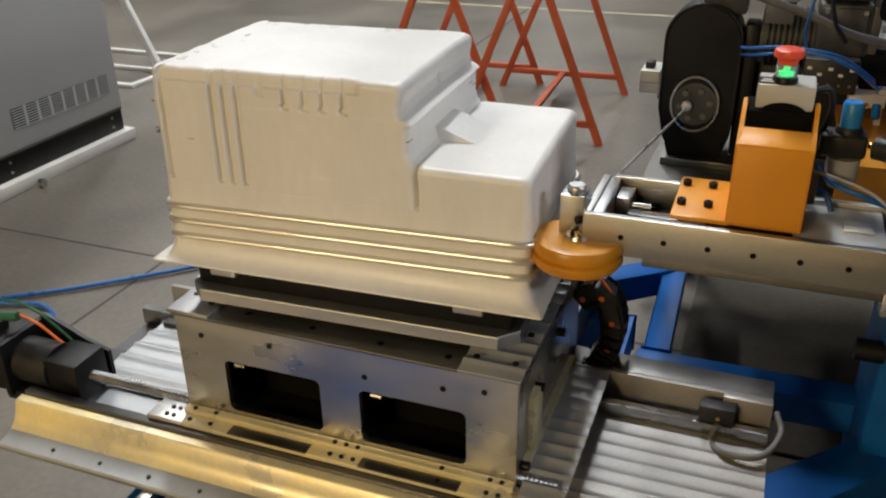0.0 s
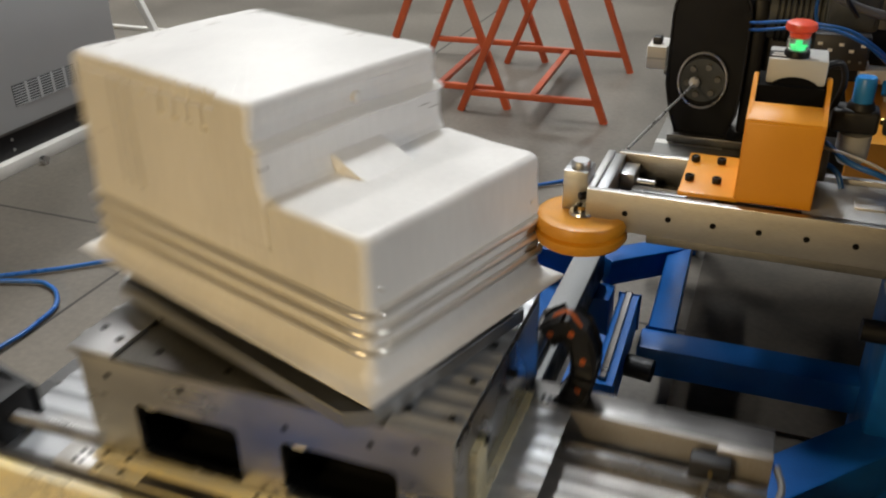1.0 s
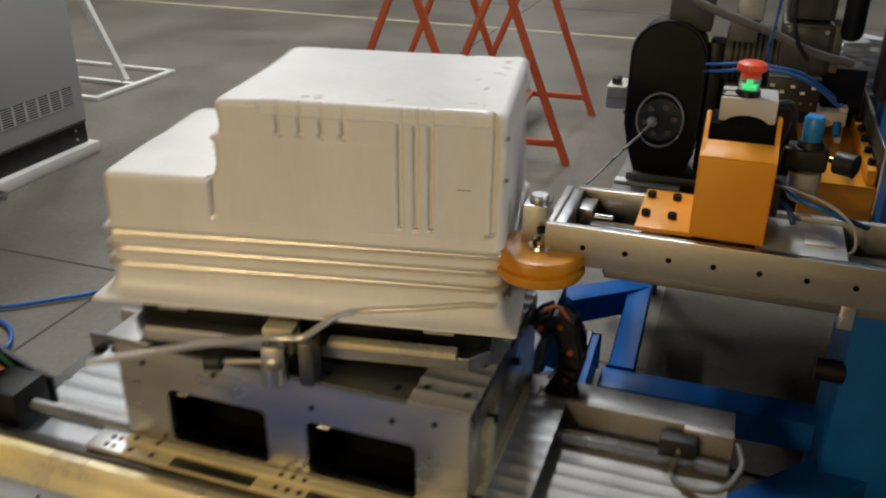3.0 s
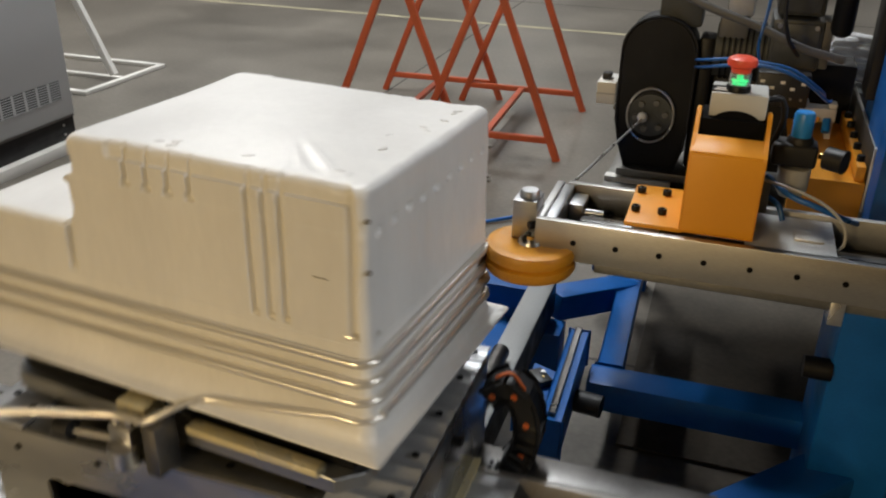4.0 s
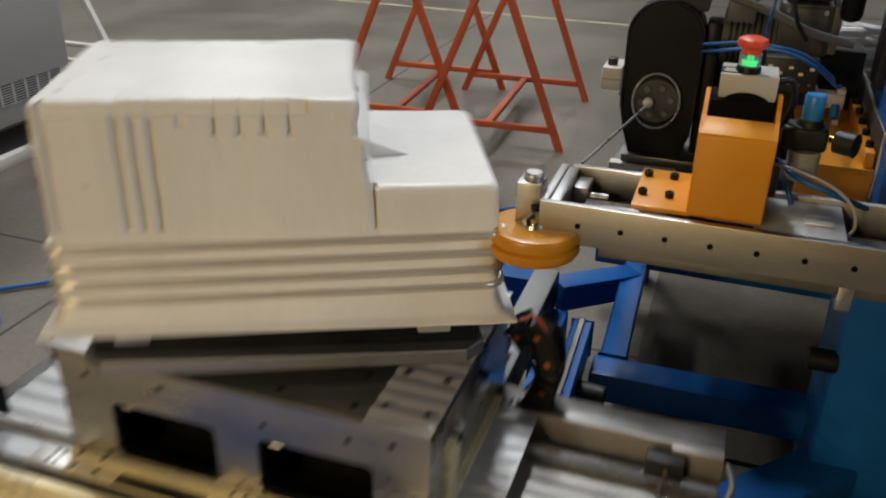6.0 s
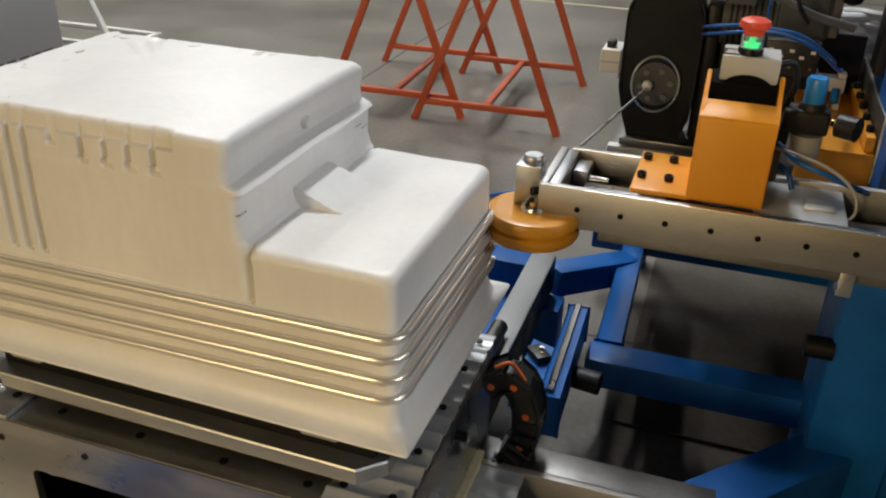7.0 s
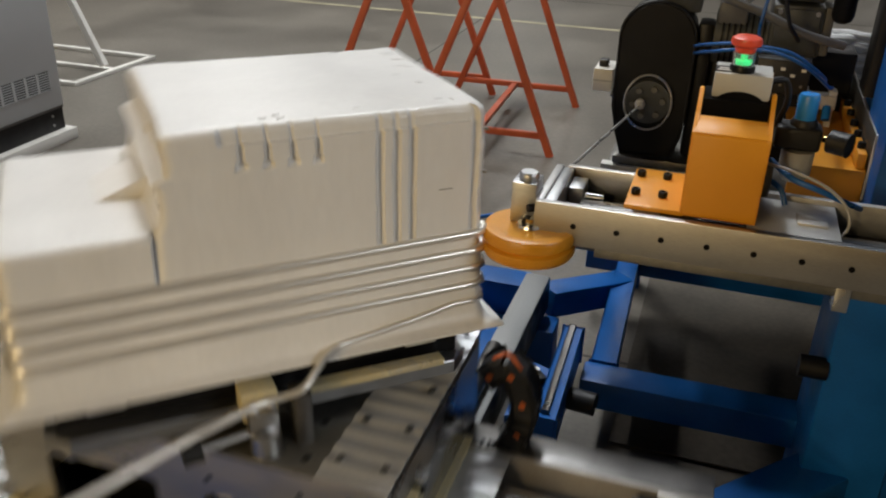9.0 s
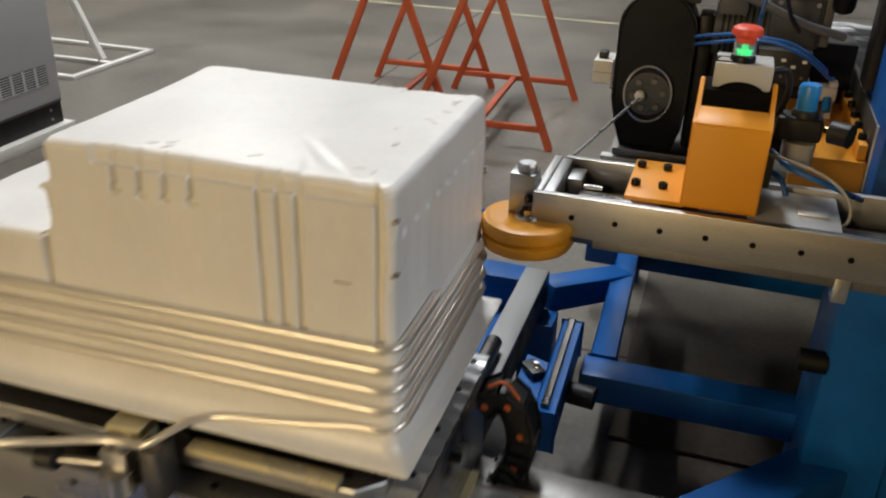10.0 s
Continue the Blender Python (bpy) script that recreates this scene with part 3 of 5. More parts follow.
# ---- box carriage, which runs along the slide ----
def carriage():
    e = empty("box_carriage", "bright steel box carriage with two black window openings", "machine carriage")
    X0, X1, YF, YB, ZB, ZT = -0.312, 0.325, -0.226, 0.20, 0.434, 0.648
    # front plate with two rounded openings, made as frame pieces round the holes
    bm = bmesh.new()
    wins = ((-0.219, -0.028), (0.047, 0.239))
    WZ0, WZ1 = 0.464, 0.571
    T = 0.012
    outer = [(X0, ZB), (X1, ZB), (X1, ZT), (X0, ZT)]

    def hole(x0, x1, z0, z1, r=0.012, n=4):
        pts = []
        for cx, cz, a0 in ((x1 - r, z1 - r, 0), (x0 + r, z1 - r, 90), (x0 + r, z0 + r, 180), (x1 - r, z0 + r, 270)):
            pts += [(cx + r * math.cos(radians(a0 + 90 * k / n)), cz + r * math.sin(radians(a0 + 90 * k / n))) for k in range(n + 1)]
        return pts
    loops = [outer] + [hole(a, c, WZ0, WZ1) for a, c in wins]
    edges = []
    for lp in loops:
        vs = [bm.verts.new((x, YF, z)) for x, z in lp]
        edges += [bm.edges.new((vs[k], vs[(k + 1) % len(vs)])) for k in range(len(vs))]
    fs = bmesh.ops.triangle_fill(bm, use_beauty=True, use_dissolve=False, edges=edges)
    faces = [f for f in fs["geom"] if isinstance(f, bmesh.types.BMFace)]
    ext = bmesh.ops.extrude_face_region(bm, geom=faces)
    for v in ext["geom"]:
        if isinstance(v, bmesh.types.BMVert):
            v.co.y += T
    part("front_plate", bm, M_front, e, "ground steel front plate", 20)
    # black sheets and a black floor stand in for shade behind the openings
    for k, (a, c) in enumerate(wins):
        part("window_shade_sheet", box(a - 0.012, c + 0.012, YF + 0.10, YF + 0.11, WZ0 - 0.02, WZ1 + 0.02), M_recess_shade, e)
    part("inner_floor", box(X0 + 0.012, X1 - 0.012, YF + T, YB - 0.01, ZB, ZB + 0.012), M_recess_shade, e)
    part("inner_bracket", box(0.06, 0.10, YF + 0.02, YF + 0.06, WZ1 - 0.017, WZ1 - 0.008), M_zinc, e)
    for s in (-0.21, 0.06):
        part("inner_pin", rod((s, YF + 0.02, WZ1 - 0.02), (s + 0.02, YF + 0.02, WZ1 - 0.02), 0.004, n=8), M_steel, e)
    part("side_plate", box(X0, X0 + 0.012, YF + T, YB, ZB, ZT, 0.001), M_steel, e)
    part("side_plate", box(X1 - 0.012, X1, YF + T, YB, ZB, ZT - 0.02, 0.001), M_steel, e)
    part("back_plate", box(X0, X1, YB, YB + 0.012, ZB, ZT, 0.001), M_steel, e)
    part("top_plate", box(X0 - 0.006, X1 - 0.10, YF - 0.002, YB + 0.012, ZT, ZT + 0.006, 0.001), M_gun, e, "dark oiled top plate")
    part("corner_plate", box(X0 - 0.01, X0 + 0.075, YF - 0.006, YB + 0.012, ZT + 0.006, ZT + 0.014, 0.001), M_brushed, e, "bright steel corner plate")
    part("ribbed_top", ribbed_sheet(X1 - 0.10, X1 + 0.004, YF - 0.002, YB + 0.012, ZT + 0.006), M_cover, e, "ribbed steel top strip", 60)
    part("side_strip", ribbed_sheet(X1 + 0.012, X1 + 0.085, YF - 0.03, YB - 0.02, 0.455), M_cover, e, "ribbed steel side strip", 60)
    part("strip_post", box(X1, X1 + 0.012, YF + 0.03, YB - 0.05, 0.44, 0.47), M_zinc, e)
    # foot with its bolts, in yellow zinc
    part("foot_plate", box(X0 + 0.012, X1 + 0.012, YF - 0.045, YF - 0.001, 0.436, 0.446, 0.0015), M_zinc, e, "yellow zinc foot plate")
    part("foot_step", box(X0, X1, YF - 0.018, YF - 0.001, 0.446, 0.456, 0.001), M_zinc, e)
    part("foot_end", box(X0 - 0.065, X0 + 0.0115, YF - 0.045, YF + 0.006, 0.436, 0.4455, 0.0015), M_plate, e, "bare steel foot end")
    # thin dark plates give the foot's two slots their shade by colour
    part("slot_shade_plate", box(X0 + 0.11, X0 + 0.27, YF - 0.0455, YF - 0.022, 0.4445, 0.4475), M_darksteel, e)
    part("slot_shade_plate", box(X0 + 0.37, X0 + 0.55, YF - 0.0455, YF - 0.022, 0.4445, 0.4475), M_darksteel, e)
    for x in (-0.34, -0.325, -0.29, -0.245, 0.0, 0.022, 0.044, 0.20, 0.285, 0.305):
        for y in (YF - 0.033, YF - 0.012):
            part("screw", rod((x, y, 0.445), (x, y, 0.4585 if y > YF - 0.02 and x > X0 + 0.012 else 0.449), 0.0042, n=10), M_black, e)
    for x, z in ((-0.26, 0.615), (-0.12, 0.622), (0.06, 0.60), (0.2, 0.61), (0.27, 0.62)):
        part("screw", rod((x, YF - 0.0015, z), (x, YF, z), 0.005, n=12), M_black, e)
    for x, y in ((-0.30, -0.17), (-0.255, -0.19), (-0.30, 0.1), (-0.26, 0.12)):
        part("screw", rod((x, y, ZT + 0.014), (x, y, ZT + 0.016), 0.006, n=12), M_black, e)
    for x, y in ((-0.18, -0.19), (-0.05, -0.195), (0.08, -0.2), (0.2, -0.2), (0.19, -0.12), (0.2, 0.0), (0.19, 0.15)):
        part("screw", rod((x, y, ZT + 0.005), (x, y, ZT + 0.0075), 0.006, n=12), M_black, e)
    for y in (-0.19, -0.1, 0.0, 0.1, 0.18):
        for x in (0.245, 0.31):
            part("screw", rod((x, y, ZT + 0.011), (x, y, ZT + 0.0135), 0.0055, n=12), M_black, e)
    for z, y in ((0.47, -0.20), (0.575, -0.12), (0.60, 0.02)):
        part("cap_nut", rod((X1, y, z), (X1 + 0.016, y, z), 0.008, n=12), M_black, e)
    part("side_bracket", box(X1 - 0.004, X1 + 0.012, -0.16, -0.11, 0.46, 0.58, 0.002), M_zinc, e)
    for k in range(5):
        part("screw", rod((X1 + 0.03 + 0.012 * (k % 3), 0.155 - 0.014 * (k // 3), 0.462), (X1 + 0.03 + 0.012 * (k % 3), 0.155 - 0.014 * (k // 3), 0.4655), 0.004, n=8), M_black, e)
    part("turntable_bearing", lathe([(0.15, 0.654), (0.15, 0.672), (0.13, 0.676)], 48), M_darksteel, e, "round dark turntable bearing")
    return e


box_carriage = carriage()


def cable_chain():
    """A bent chain of dark links beside the carriage."""
    e = empty("cable_chain", "black plastic cable chain with orange link marks", "cable chain")
    pts = smooth_path([(0.337, 0.18, 0.590), (0.36, 0.182, 0.608), (0.385, 0.182, 0.598), (0.401, 0.18, 0.563), (0.404, 0.178, 0.522), (0.394, 0.175, 0.482), (0.375, 0.17, 0.452)], 2)
    for k, (a, c) in enumerate(zip(pts, pts[1:])):
        l = part("link", bar_between(a, c + (c - a) * 0.2, 0.034, 0.05, 0.006, up=(0, 1, 0)), M_blackplastic, e)
        mid = (a + c) / 2
        if k % 3 == 0:
            part("link_mark", rod(mid + Vector((0, -0.0265, 0)), mid + Vector((0, -0.024, 0)), 0.0058, n=10), M_orangemark, l)
    part("cable", tube(smooth_path([(0.345, 0.165, 0.628), (0.37, 0.17, 0.638), (0.395, 0.165, 0.615)], 6), 0.003), M_orangemark, e)
    return e


chain = cable_chain()


# ---- turntable with clamps ----
def turntable():
    e = empty("turntable", "dark steel turntable plate with clamp and support blocks", "turntable")
    bm = bmesh.new()
    c = 0.03
    hu, hv = 0.30, 0.198
    out = [(-hu + c, -hv), (hu - c, -hv), (hu, -hv + c), (hu, hv - c), (hu - c, hv), (-hu + c, hv), (-hu, hv - c), (-hu, -hv + c)]
    loft(bm, [[Vector((x, y, 0.677)) for x, y in out], [Vector((x, y, 0.697)) for x, y in out], [Vector((x * 0.995, y * 0.993, 0.699)) for x, y in out]])
    part("plate", bm, M_brushed, e, "bare steel plate with chamfered corners", 20)
    for u, v in ((-0.22, 0.165), (0.22, 0.165), (-0.22, -0.165), (0.22, -0.165)):
        part("support_block", box(u - 0.025, u + 0.025, v - 0.03, v + 0.022, 0.730, 0.755, 0.003), M_plate, e)
    # black block added to keep the gap below the liner in shade
    part("gap_shade_block", box(-0.285, 0.285, -0.172, 0.172, 0.698, 0.752, 0.004), M_black, e)
    # yellow bar stands in for warm light on the turntable's edge
    part("edge_glint_bar", box(-0.25, -0.045, 0.184, 0.206, 0.7, 0.711, 0.001), M_zinc, e, "yellow bar painted as light caught on the plate edge")
    part("clamp_body", box(-0.036, -0.011, 0.208, 0.252, 0.652, 0.731, 0.005), M_darksteel, e, "dark steel clamp body")
    part("clamp_block", box(0.005, 0.055, 0.185, 0.225, 0.69, 0.735, 0.003), M_zinc, e)
    part("clamp_jaw", box(0.01, 0.05, 0.222, 0.25, 0.672, 0.715, 0.004), M_steel, e)
    part("clamp_eye", lathe([(0.022, 0.0), (0.022, 0.03), (0.014, 0.034)], 24, (0.03, 0.245, 0.655)), M_steel, e)
    for u in (0.018, 0.042):
        part("bolt", rod((u, 0.24, 0.715), (u, 0.24, 0.73), 0.006, n=6), M_steel, e)
    part("clamp_rod", rod((0.05, 0.24, 0.685), (0.125, 0.25, 0.682), 0.005, n=10), M_steel, e)
    part("knob", rod((0.115, 0.25, 0.683), (0.14, 0.252, 0.682), 0.015, n=18), M_blackplastic, e, "black ball knob")
    return e


table = turntable()


# ---- the fridge liner ----
WU, WV, WR = 0.3212, 0.1892, 0.024
ARC = WR * math.pi / 2
# lengths round the wall from the middle of the +u end: half end, corner, side, corner, end, corner, side, corner, half end
WIND_LEN = [WV - WR + WV - WR, ARC, 2 * (WU - WR), ARC, 2 * (WV - WR), ARC, 2 * (WU - WR), ARC]
WIND_Z, WIND_PITCH = 0.861, 0.0275
WIND_END = sum(WIND_LEN) * 1.55
laid = []


def wind_point(s):
    """A point of the winding, s metres along it from the -v corner of the +u end."""
    total = sum(WIND_LEN)
    z = WIND_Z + WIND_PITCH * s / total
    s = s % total
    a, b = WU - WR, WV - WR
    legs = [((WU, -b), (0, 1)), ((a, b), 0), ((a, WV), (-1, 0)), ((-a, b), 90), ((-WU, b), (0, -1)), ((-a, -b), 180), ((-a, -WV), (1, 0)), ((a, -b), 270)]
    for (p, d), n in zip(legs, WIND_LEN):
        if s <= n:
            if isinstance(d, tuple):
                return Vector((p[0] + d[0] * s, p[1] + d[1] * s, z))
            ang = radians(d + 90 * s / n)
            return Vector((p[0] + WR * math.cos(ang), p[1] + WR * math.sin(ang), z))
        s -= n
    return Vector((WU, -b, z))


def fine_ring(u0, u1, v, r, z, nu=250, nv=90, n=6):
    """A rectangle with rounded corners and closely set points."""
    pts = []
    ends = (((u0 + r, v), nu), ((u0, -v + r), nv), ((u1 - r, -v), nu), ((u1, v - r), nv))
    for (cx, cv, a0), ((qx, qy), m) in zip(((u1 - r, v - r, 0), (u0 + r, v - r, 90), (u0 + r, -v + r, 180), (u1 - r, -v + r, 270)), ends):
        for k in range(n + 1):
            a = radians(a0 + 90 * k / n)
            pts.append(Vector((cx + r * math.cos(a), cv + r * math.sin(a), z)))
        a, q = pts[-1].copy(), Vector((qx, qy, z))
        pts += [a.lerp(q, k / (m + 1)) for k in range(1, m + 1)]
    return pts


def band(x, a, b, soft):
    """1 between a and b, falling to 0 over a soft edge."""
    return max(0.0, min(1.0, (x - a) / soft + 0.5, (b - x) / soft + 0.5))


LONG_GROOVES = (-0.205, -0.183, -0.160, -0.297)
HOOKS = (0.021, -0.012, -0.044, -0.077)


def side_depth(u, z, sign):
    """How far the moulded side lies in from its plane."""
    d = 0.0055 * band(z, 1.067, 1.2, 0.002) * band(u, -0.306, 0.046, 0.006)
    for g in LONG_GROOVES:
        d = max(d, 0.0078 * band(u, g - 0.0045, g + 0.0045, 0.0035) * band(z, 0.901, 1.2, 0.0022))
    for g in HOOKS:
        stem = band(u, g - 0.0032, g + 0.0032, 0.003) * band(z, 1.034, 1.2, 0.002)
        foot = band(u, g - 0.0062, g + 0.0062, 0.003) * band(z, 1.034, 1.043, 0.002)
        d = max(d, 0.0078 * max(stem, foot))
    if sign < 0:
        d = max(d, 0.0062 * band(u, -0.125, -0.112, 0.003) * band(z, 1.052, 1.2, 0.002))
    return d


def end_depth(v, z):
    """The row of small pockets across the end, and its slow vertical waves."""
    d = 0.0007 * (1 + math.sin(v * 150)) * band(z, 0.93, 1.05, 0.03)
    for k in range(9):
        q = (v + 0.152 - 0.038 * k) / 0.0075
        if abs(q) < 1:
            d = max(d, 0.008 * (1 - q * q) * band(z, 1.027, 1.037, 0.003))
    return d


def liner():
    e = empty("fridge_liner", "upturned white plastic fridge liner wound with aluminium tube", "fridge liner")
    bm = bmesh.new()

    def ring(u0, u1, v, r, z):
        return fine_ring(u0, u1, v, r, z, 120, 50)
    # skirt with a flared flange, walls, and the low block
    rows = [ring(-0.343, 0.342, 0.214, 0.004, 0.7535), ring(-0.344, 0.343, 0.215, 0.004, 0.755), ring(-0.343, 0.342, 0.214, 0.004, 0.757), ring(-0.332, 0.332, 0.203, 0.012, 0.7595),
            ring(-0.325, 0.325, 0.196, 0.018, 0.765), ring(-0.322, 0.321, 0.1925, 0.02, 0.774)]
    for zz, d in ((0.785, 0), (0.83, 0.0005), (0.86, 0.001), (0.893, 0.0027), (0.899, 0.003), (0.93, 0.004), (0.945, 0.004)):
        rows.append(ring(-0.318 + d, 0.317 - d, 0.186 - d, 0.015, zz))
    for a in range(0, 91, 15):
        s, c = math.sin(radians(a)), 1 - math.cos(radians(a))
        rows.append(ring(-0.314 + 0.012 * c, 0.313 - 0.012 * c, 0.182 - 0.012 * c, 0.017, 0.951 + 0.012 * s))
    for row in rows:
        for p in row:
            if p.z > 0.895 and p.x < 0.138:
                p.y *= 0.93
                p.x = max(p.x, -0.30)
    rows += [[Vector((p.x * k, p.y * k, p.z - 0.0015 * (1 - k))) for p in rows[-1]] for k in (0.9, 0.6, 0.2)]
    loft(bm, rows, cap0=False)
    # tall block behind the step: height, ends, half width and corner of its outline
    outline = [(0.892, -0.3150, 0.137, 0.1829, 0.014), (0.964, -0.314, 0.133, 0.182, 0.014), (0.969, -0.314, 0.128, 0.182, 0.012), (0.985, -0.314, 0.124, 0.1815, 0.012),
               (1.020, -0.315, 0.124, 0.1815, 0.012), (1.026, -0.315, 0.130, 0.1816, 0.010), (1.031, -0.315, 0.126, 0.1816, 0.010), (1.036, -0.315, 0.115, 0.181, 0.012),
               (1.053, -0.315, 0.114, 0.181, 0.014), (1.066, -0.314, 0.117, 0.181, 0.014), (1.076, -0.314, 0.117, 0.181, 0.014)]
    heights = [0.892 + 0.002 * k for k in range(93)]
    table_ = np.array(outline)
    rows = [(fine_ring(*[float(np.interp(z, table_[:, 0], table_[:, k])) for k in (1, 2, 3, 4)], z), float(np.interp(z, table_[:, 0], table_[:, 1])), float(np.interp(z, table_[:, 0], table_[:, 3]))) for z in heights]
    for a in range(12, 91, 13):
        s, c = math.sin(radians(a)), 1 - math.cos(radians(a))
        rows.append((fine_ring(-0.314 + 0.012 * c, 0.117 - 0.012 * c, 0.181 - 0.012 * c, 0.015, 1.0768 + 0.012 * s), -0.314 + 0.012 * c, 0.181 - 0.012 * c))
    shell_rows = []
    for row, u0, v in rows:
        for p in row:
            if abs(abs(p.y) - v) < 1e-5:
                sign = math.copysign(1, p.y)
                p.y -= sign * side_depth(p.x, p.z, sign)
            elif abs(p.x - u0) < 1e-5:
                p.x += end_depth(p.y, p.z)
        shell_rows.append(row)
    last = shell_rows[-1]
    shell_rows += [[Vector((-0.1 + (p.x + 0.1) * k, p.y * k, p.z + 0.001 * (1 - k))) for p in last] for k in (0.97, 0.92, 0.8, 0.6, 0.35, 0.1)]
    for row in shell_rows:
        for p in row:
            if p.z > 1.028 and p.x > 0.06:
                bow = math.cos(math.pi * p.y / 0.37)
                p.x -= 0.008 * bow * (1 if p.z < 1.07 else 0.6)
                p.z -= 0.002 * bow * min(1.0, (p.z - 1.028) / 0.04)
    loft(bm, shell_rows, cap0=False)
    # the thin moulding is slightly wavy, most along its upper edges
    for v in bm.verts:
        w = noise.noise_vector(v.co * 9.0) * 0.0016 + noise.noise_vector(v.co * 30.0) * 0.0005
        v.co += w * (1.0 if v.co.z > 0.93 else 0.35)
        if v.co.z > 1.07 and v.co.x < -0.2:
            v.co.z -= 0.004 * max(0.0, noise.noise(Vector((v.co.x * 30, v.co.y * 22, 3.0))))
    part("shell", bm, M_liner, e, "thin white plastic shell", 50)
    b3 = bmesh.new()
    lo, hi = [b3.verts.new((u, -0.056, z)) for u, z in ((0.10, 0.955), (0.10, 0.990), (0.130, 0.987), (0.150, 0.979), (0.180, 0.967), (0.200, 0.960))], []
    hi = [b3.verts.new((v.co.x, 0.043, v.co.z)) for v in lo]
    b3.faces.new(lo), b3.faces.new(hi)
    for k in range(6):
        b3.faces.new((lo[k], lo[(k + 1) % 6], hi[(k + 1) % 6], hi[k]))
    bmesh.ops.bevel(b3, geom=list(b3.edges), offset=0.002, segments=2, affect="EDGES")
    part("front_tab", b3, M_liner, e)
    part("boss", lathe([(0.0085, -0.004), (0.0085, 0.003), (0.0065, 0.006), (0.002, 0.007)], 18), M_liner, e).matrix_basis = pose(0.109, 0.012, 1.049, 0, 90, 0)
    for v0, v1, z in ((0.128, 0.150, 1.006), (0.150, 0.176, 0.998), (0.04, 0.058, 1.002), (-0.178, -0.160, 1.0)):
        part("scuff", box(0.118, 0.1245, v0, v1, z, z + 0.0011, 0.0004), M_liner_dark, e)
    for s in (-1, 1):
        part("scuff", box(-0.265, -0.245, s * 0.1817 - 0.0008, s * 0.1817 + 0.0008, 0.972, 0.9732, 0.0004), M_liner_dark, e)
    for k, (v, z) in enumerate(((0.176, 1.052), (0.176, 0.99), (-0.176, 1.03), (-0.176, 0.985), (-0.178, 0.978))):
        part("mould_mark", box(-0.3175, -0.3125, v - 0.0035, v + 0.0045, z - 0.0022, z + 0.0022, 0.001), M_liner_dark, e)
    rng = random.Random(4)
    for k in range(14):
        u, v = (-0.285 + 0.05 * rng.random() ** 2, -0.15 + 0.3 * rng.random()) if k < 10 else (-0.2 + 0.25 * rng.random(), 0.14 + 0.02 * rng.random())
        b4, turn_ = bmesh.new(), rng.random() * 3
        edge = [(r_ * math.cos(a_), r_ * math.sin(a_) * 0.45) for a_, r_ in ((j * math.pi / 5, 0.003 + 0.006 * rng.random()) for j in range(10))]
        spin = Matrix.Rotation(turn_, 3, "Z")
        loft(b4, [[spin @ Vector((x_, y_, 0)) + Vector((u, v, z_)) for x_, y_ in edge] for z_ in (1.082, 1.0893)])
        part("top_scuff", b4, M_scuff, e)
    # aluminium tube in turns that climb the wall; the last turns are laid on while the liner goes round
    a0 = sum(WIND_LEN)
    path = []
    for k in range(-300, 1):
        path.append(wind_point(a0 * k / 120))
    part("wound_tube", tube(path, 0.0062, 12), M_tube, e, "bright aluminium tube wound in even turns")
    ends, s0 = [], 0.0
    for turn in range(2):
        for side in range(8):
            n_cut = 1 if side % 2 else 3
            for k in range(n_cut):
                ends.append((s0, s0 + WIND_LEN[side] / n_cut))
                s0 += WIND_LEN[side] / n_cut
    for a, c in ends:
        if a < WIND_END:
            p = part("laid_tube", tube([wind_point(a + (c - a) * k / 8 + (0.001 if k == 8 else 0)) for k in range(9)], 0.0062, 12), M_tube, e)
            laid.append((p, a, c))
    lead = smooth_path([(0.28, 0.347, 0.722), (0.146, 0.297, 0.735), (0.092, 0.274, 0.735), (0.038, 0.252, 0.735), (0.005, 0.248, 0.736), (-0.023, 0.25, 0.743), (-0.049, 0.232, 0.757), (-0.07, 0.214, 0.766),
                        (-0.10, 0.2005, 0.769), (-0.183, 0.196, 0.779), (-0.24, 0.192, 0.787)], 8)
    lead += [wind_point(a0 * k / 120) for k in range(-304, -299)]
    part("tube_lead", tube(lead, 0.0052, 10), M_tube, e, "bent end of the aluminium tube")
    return e


fridge_liner = liner()


